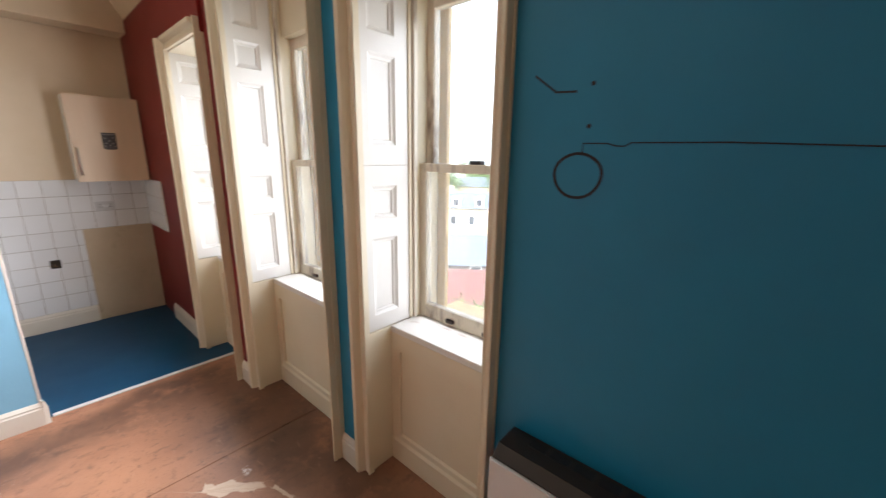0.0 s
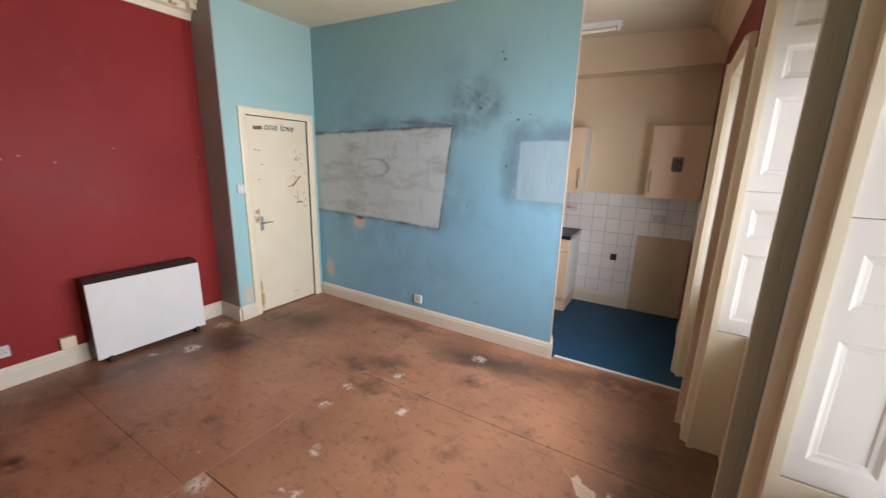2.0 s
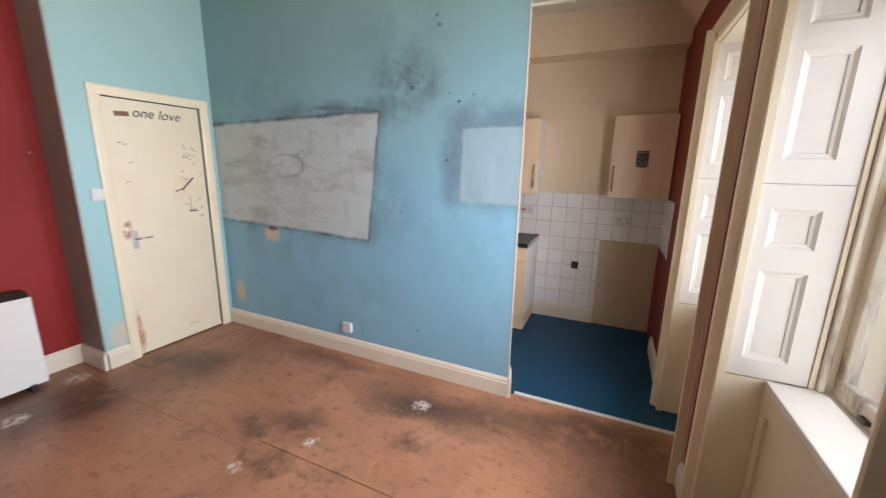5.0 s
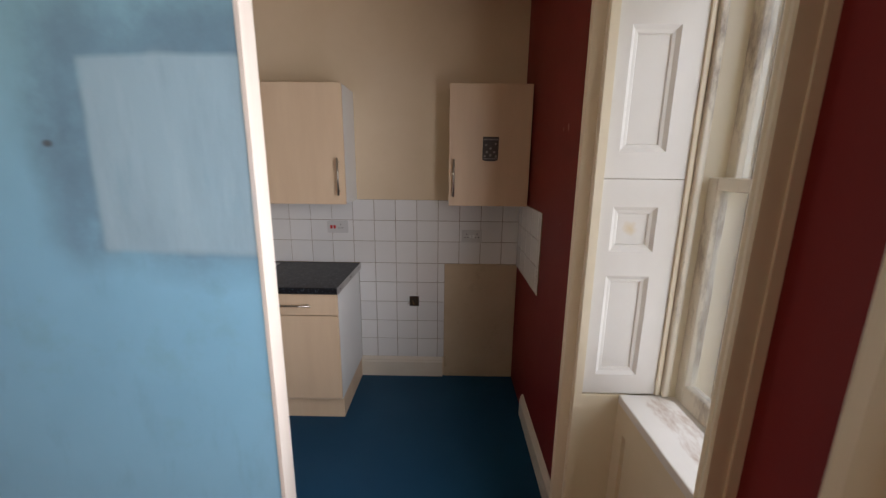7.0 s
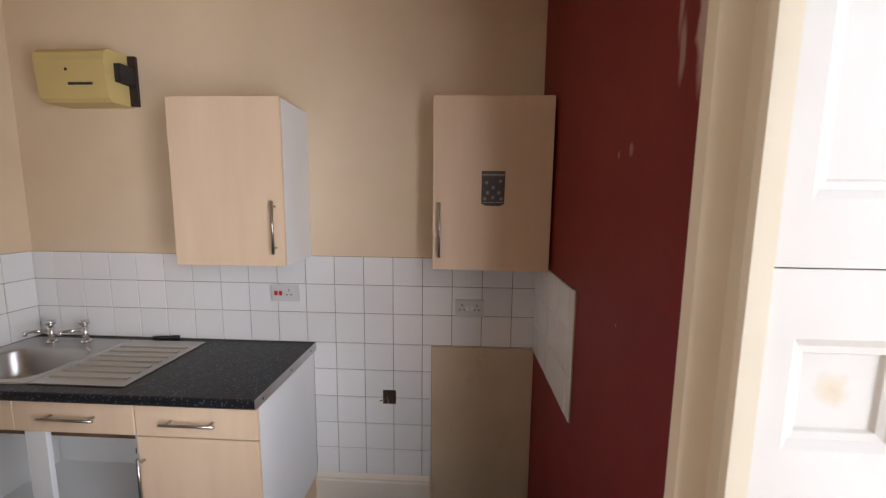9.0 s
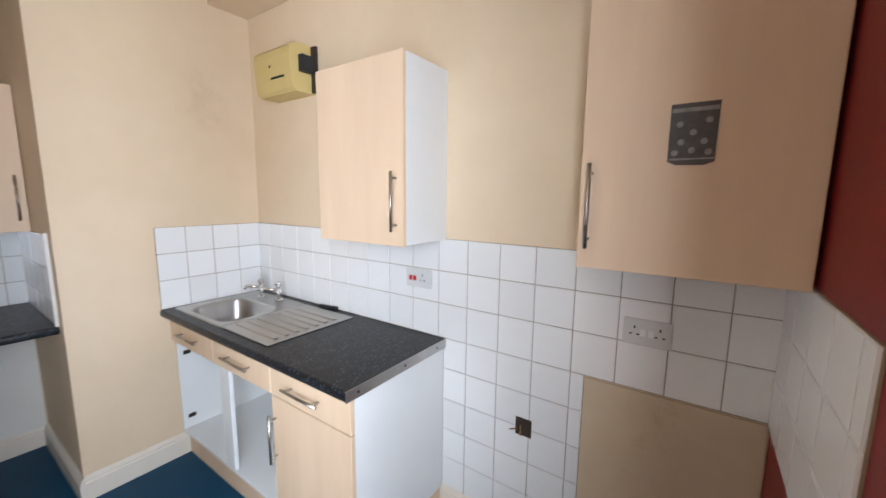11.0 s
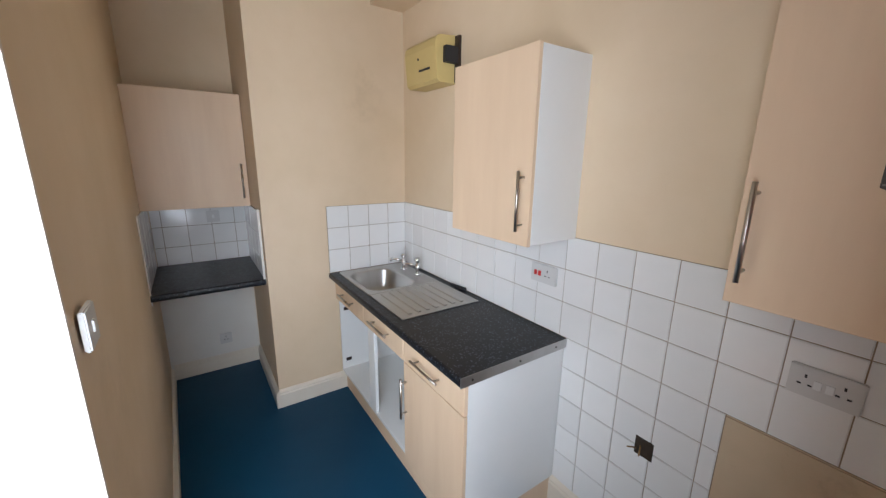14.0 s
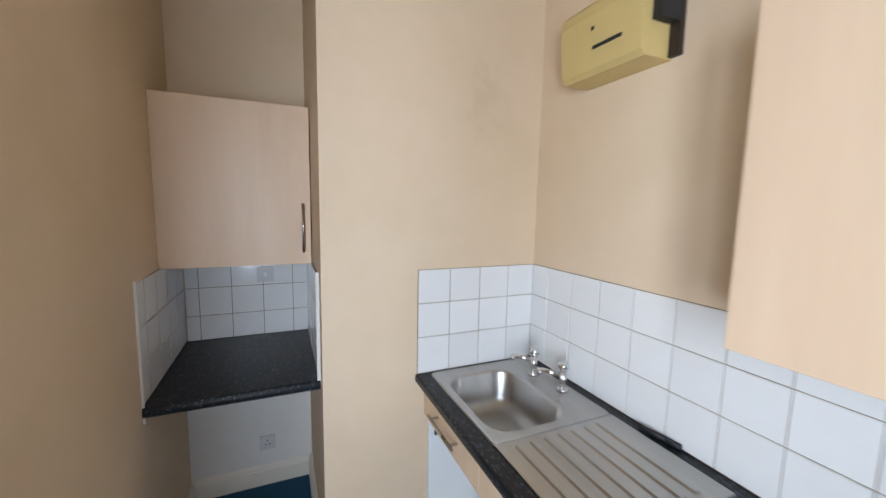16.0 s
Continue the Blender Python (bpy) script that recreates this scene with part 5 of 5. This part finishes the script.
# ---- outside ----
M_GROUND = mat("yard_ground", (0.30, 0.29, 0.26), (0.24, 0.23, 0.21), 0.3, 0.9, 0.2, 8, stain=(0.10, 0.13, 0.05), stain_at=0.5, stain_scale=0.06)
M_SLATE = mat("slate_roof", (0.10, 0.12, 0.15), (0.08, 0.095, 0.12), 1.0, 0.5, 0.3, 12)
M_REDTILE = mat("red_roof_tile", (0.13, 0.052, 0.040), (0.095, 0.038, 0.030), 3.0, 0.8, 0.2, 14, vary=0.12)
M_RENDER = mat("cream_render", (0.40, 0.34, 0.23), (0.34, 0.29, 0.19), 0.8, 0.9, 0.2, 12)
M_WALLST = mat("rubble_stone", (0.22, 0.19, 0.16), (0.15, 0.13, 0.11), 3.0, 0.9, 0.6, 9)
M_LEAF = mat("leaves", (0.10, 0.16, 0.035), (0.06, 0.11, 0.02), 2.5, 0.7, 0.0, vary=0.0)
M_BARK = mat("bark", (0.10, 0.075, 0.05), (0.07, 0.05, 0.035), 8, 0.9, 0.5)
# distance haze is mixed into these pale hill colours
M_HILL = mat("far_hills", (0.30, 0.35, 0.34), (0.36, 0.40, 0.40), 0.02, 1.0, 0.0, 0.2)
M_PANE = mat("dark_pane", (0.03, 0.035, 0.04), (0.05, 0.055, 0.06), 1.0, 0.1, 0.0)
GZ = -9.5
ground = setting("ground", box(0.75, 900, -700, 700, GZ - 0.4, GZ), M_GROUND, "pale yard and town ground below the windows", "ground")


def house(label, x, y, rot, w, d, h, rh, walls, roof, floors, cols_, dormers=0, chimneys=True):
    """A house with its base centre at the origin, w along x, d along y; hipped or gabled roof of height rh."""
    t = thing("house", label, "building", "houses outside")
    part("wall", box(-w / 2, w / 2, -d / 2, d / 2, 0, h), walls, t)
    e_ = 0.25
    part("roof", prism(bmesh.new(), [(-d / 2 - e_, h - 0.02), (d / 2 + e_, h - 0.02), (0.0, h + rh)], lambda k, u, v: ((-w / 2 - e_, w / 2 + e_)[k], u, v)), roof, t)
    for f in range(floors):
        for c in range(cols_):
            cx, cz = -w / 2 + (c + 0.5) * w / cols_, (f + 0.45) * h / floors
            for s in (-1, 1):
                wn_ = part("window", box(cx - 0.5, cx + 0.5, s * (d / 2 - 0.04), s * (d / 2 + 0.03), cz - 0.1, cz + 1.3, 0.02, 1), M_WHITE, t)
                part("pane", box(cx - 0.4, cx + 0.4, s * (d / 2 + 0.031), s * (d / 2 + 0.037), cz, cz + 1.2), M_PANE, wn_)
    for k in range(dormers):
        cx = -w / 2 + (k + 0.5) * w / dormers
        dm = part("dormer", box(cx - 0.6, cx + 0.6, -d / 2 + 0.2, 0, h + 0.1, h + 1.4, 0.03), M_WHITE, t)
        part("pane", box(cx - 0.4, cx + 0.4, -d / 2 + 0.17, -d / 2 + 0.21, h + 0.3, h + 1.2), M_PANE, dm)
    for s in (-1, 1) if chimneys else ():
        part("chimney", box(s * (w / 2 - 0.5) - 0.35, s * (w / 2 - 0.5) + 0.35, -0.3, 0.3, h + rh * 0.6, h + rh + 0.9, 0.03), walls, t)
    t.matrix_world = pose(x, y, GZ, 0, 0, rot)
    return t


def rooflight(x, y, z, rx, rz):
    t = thing("rooflight", "tilted glass rooflight in the red roof", "rooflight")
    part("frame", box(-0.35, 0.35, -0.55, 0.55, 0, 0.08, 0.01), M_ALU, t)
    part("pane", box(-0.28, 0.28, -0.48, 0.48, 0.081, 0.09), M_PANE, t)
    t.matrix_world = pose(x, y, z, rx, 0, rz)


house("low cream rendered house with a red tiled roof", 13.2, 17.6, -40, 9, 4.8, 2.3, 1.4, M_RENDER, M_REDTILE, 1, 3, 0, False)
rooflight(14.8, 14.55, GZ + 3.0, 27.8, -40)
house("low cream rendered outhouse with a red tiled roof", 19.4, 9.2, -52, 7, 4.6, 2.2, 1.5, M_RENDER, M_REDTILE, 1, 2, 0, False)
house("long dark stone building with a slate roof", 24.6, 16.6, -51, 17, 6.6, 2.5, 1.9, M_WALLST, M_SLATE, 1, 4, 0, False)
house("pale stone terrace house with a slate roof and dormers", 46, 27, -56, 13, 8, 4.2, 1.9, M_RENDER, M_SLATE, 1, 5, 4)
house("pale stone terrace house with a slate roof and dormers", 38, 41, -46, 15, 8, 4.6, 1.9, M_RENDER, M_SLATE, 1, 5, 3)
house("distant pale stone terrace", 74, 40, -60, 24, 9, 5.0, 1.8, M_RENDER, M_SLATE, 1, 8)
house("distant pale stone terrace", 62, 74, -40, 28, 9, 5.0, 1.8, M_RENDER, M_SLATE, 1, 8)


def tree(label, x, y, z, h, r, seed, n):
    """A trunk with limbs and a ragged crown of many small leaves."""
    rr_ = random.Random(seed)
    t = thing("tree", label, "tree", "trees outside")
    bm = tube(bmesh.new(), (0, 0, 0), (0.1 * r, 0, h * 0.45), 0.05 * h, 8, 0.03 * h)
    tips = []
    for k in range(9):
        a, el = rr_.uniform(0, 6.28), rr_.uniform(0.3, 1.3)
        tip = Vector((math.cos(a) * math.cos(el) * r * 0.8, math.sin(a) * math.cos(el) * r * 0.8, h * 0.45 + math.sin(el) * h * 0.45))
        tube(bm, (0.1 * r, 0, h * (0.3 + 0.15 * rr_.random())), tip, 0.018 * h, 6, 0.006 * h)
        tips.append(tip)
    part("trunk", bm, M_BARK, t)
    vs, fs = [], []
    for k in range(n):
        c = rr_.choice(tips) + Vector((rr_.gauss(0, 0.28 * r), rr_.gauss(0, 0.28 * r), rr_.gauss(0, 0.11 * h)))
        s = rr_.uniform(0.03, 0.06) * r
        q = Euler((rr_.uniform(0, 6), rr_.uniform(0, 6), rr_.uniform(0, 6))).to_matrix()
        b0 = len(vs)
        vs += [c + q @ Vector(p) * s for p in ((-1, 0, 0), (0, -0.5, 0.1), (1, 0, 0), (0, 0.5, 0.1))]
        fs.append((b0, b0 + 1, b0 + 2, b0 + 3))
    me = bpy.data.meshes.new("crown")
    me.from_pydata(vs, [], fs)
    me.materials.append(M_LEAF)
    cr = new("crown", me)
    cr.parent = t
    t.location = (x, y, z)
    return t


tree("leafy green shrub in the yard below the windows", 6.7, 6.0, GZ, 5.2, 1.9, 3, 9000)
tree("leafy green shrub in the yard below the windows", 10.0, 3.6, GZ, 4.9, 2.0, 4, 9000)
for k, (x, y, hh) in enumerate(((60, 50, 8), (84, 52, 9), (95, 70, 9), (75, 95, 9), (50, 90, 8), (110, 60, 9), (66, 38, 8))):
    tree("distant leafy green tree among the roofs", x, y, GZ, hh, hh * 0.6, 20 + k, 2600)
hill = bmesh.new()
N = 60
prev = None
for i in range(N + 1):
    a = radians(-20 + 140 * i / N)
    hgt = 26 + 9 * math.sin(a * 3.1) + 5 * math.sin(a * 9 + 1) + 2 * math.sin(a * 27)
    row = [hill.verts.new((math.cos(a) * R, math.sin(a) * R, z)) for R, z in ((180, GZ), (330, GZ + hgt * 0.45), (520, GZ + hgt), (620, GZ))]
    if prev:
        for k in range(3):
            f = hill.faces.new((prev[k], row[k], row[k + 1], prev[k + 1]))
            f.smooth = True
    prev = row
setting("backdrop_hills", hill, M_HILL, "hazy green wooded hills on the horizon", "hills")
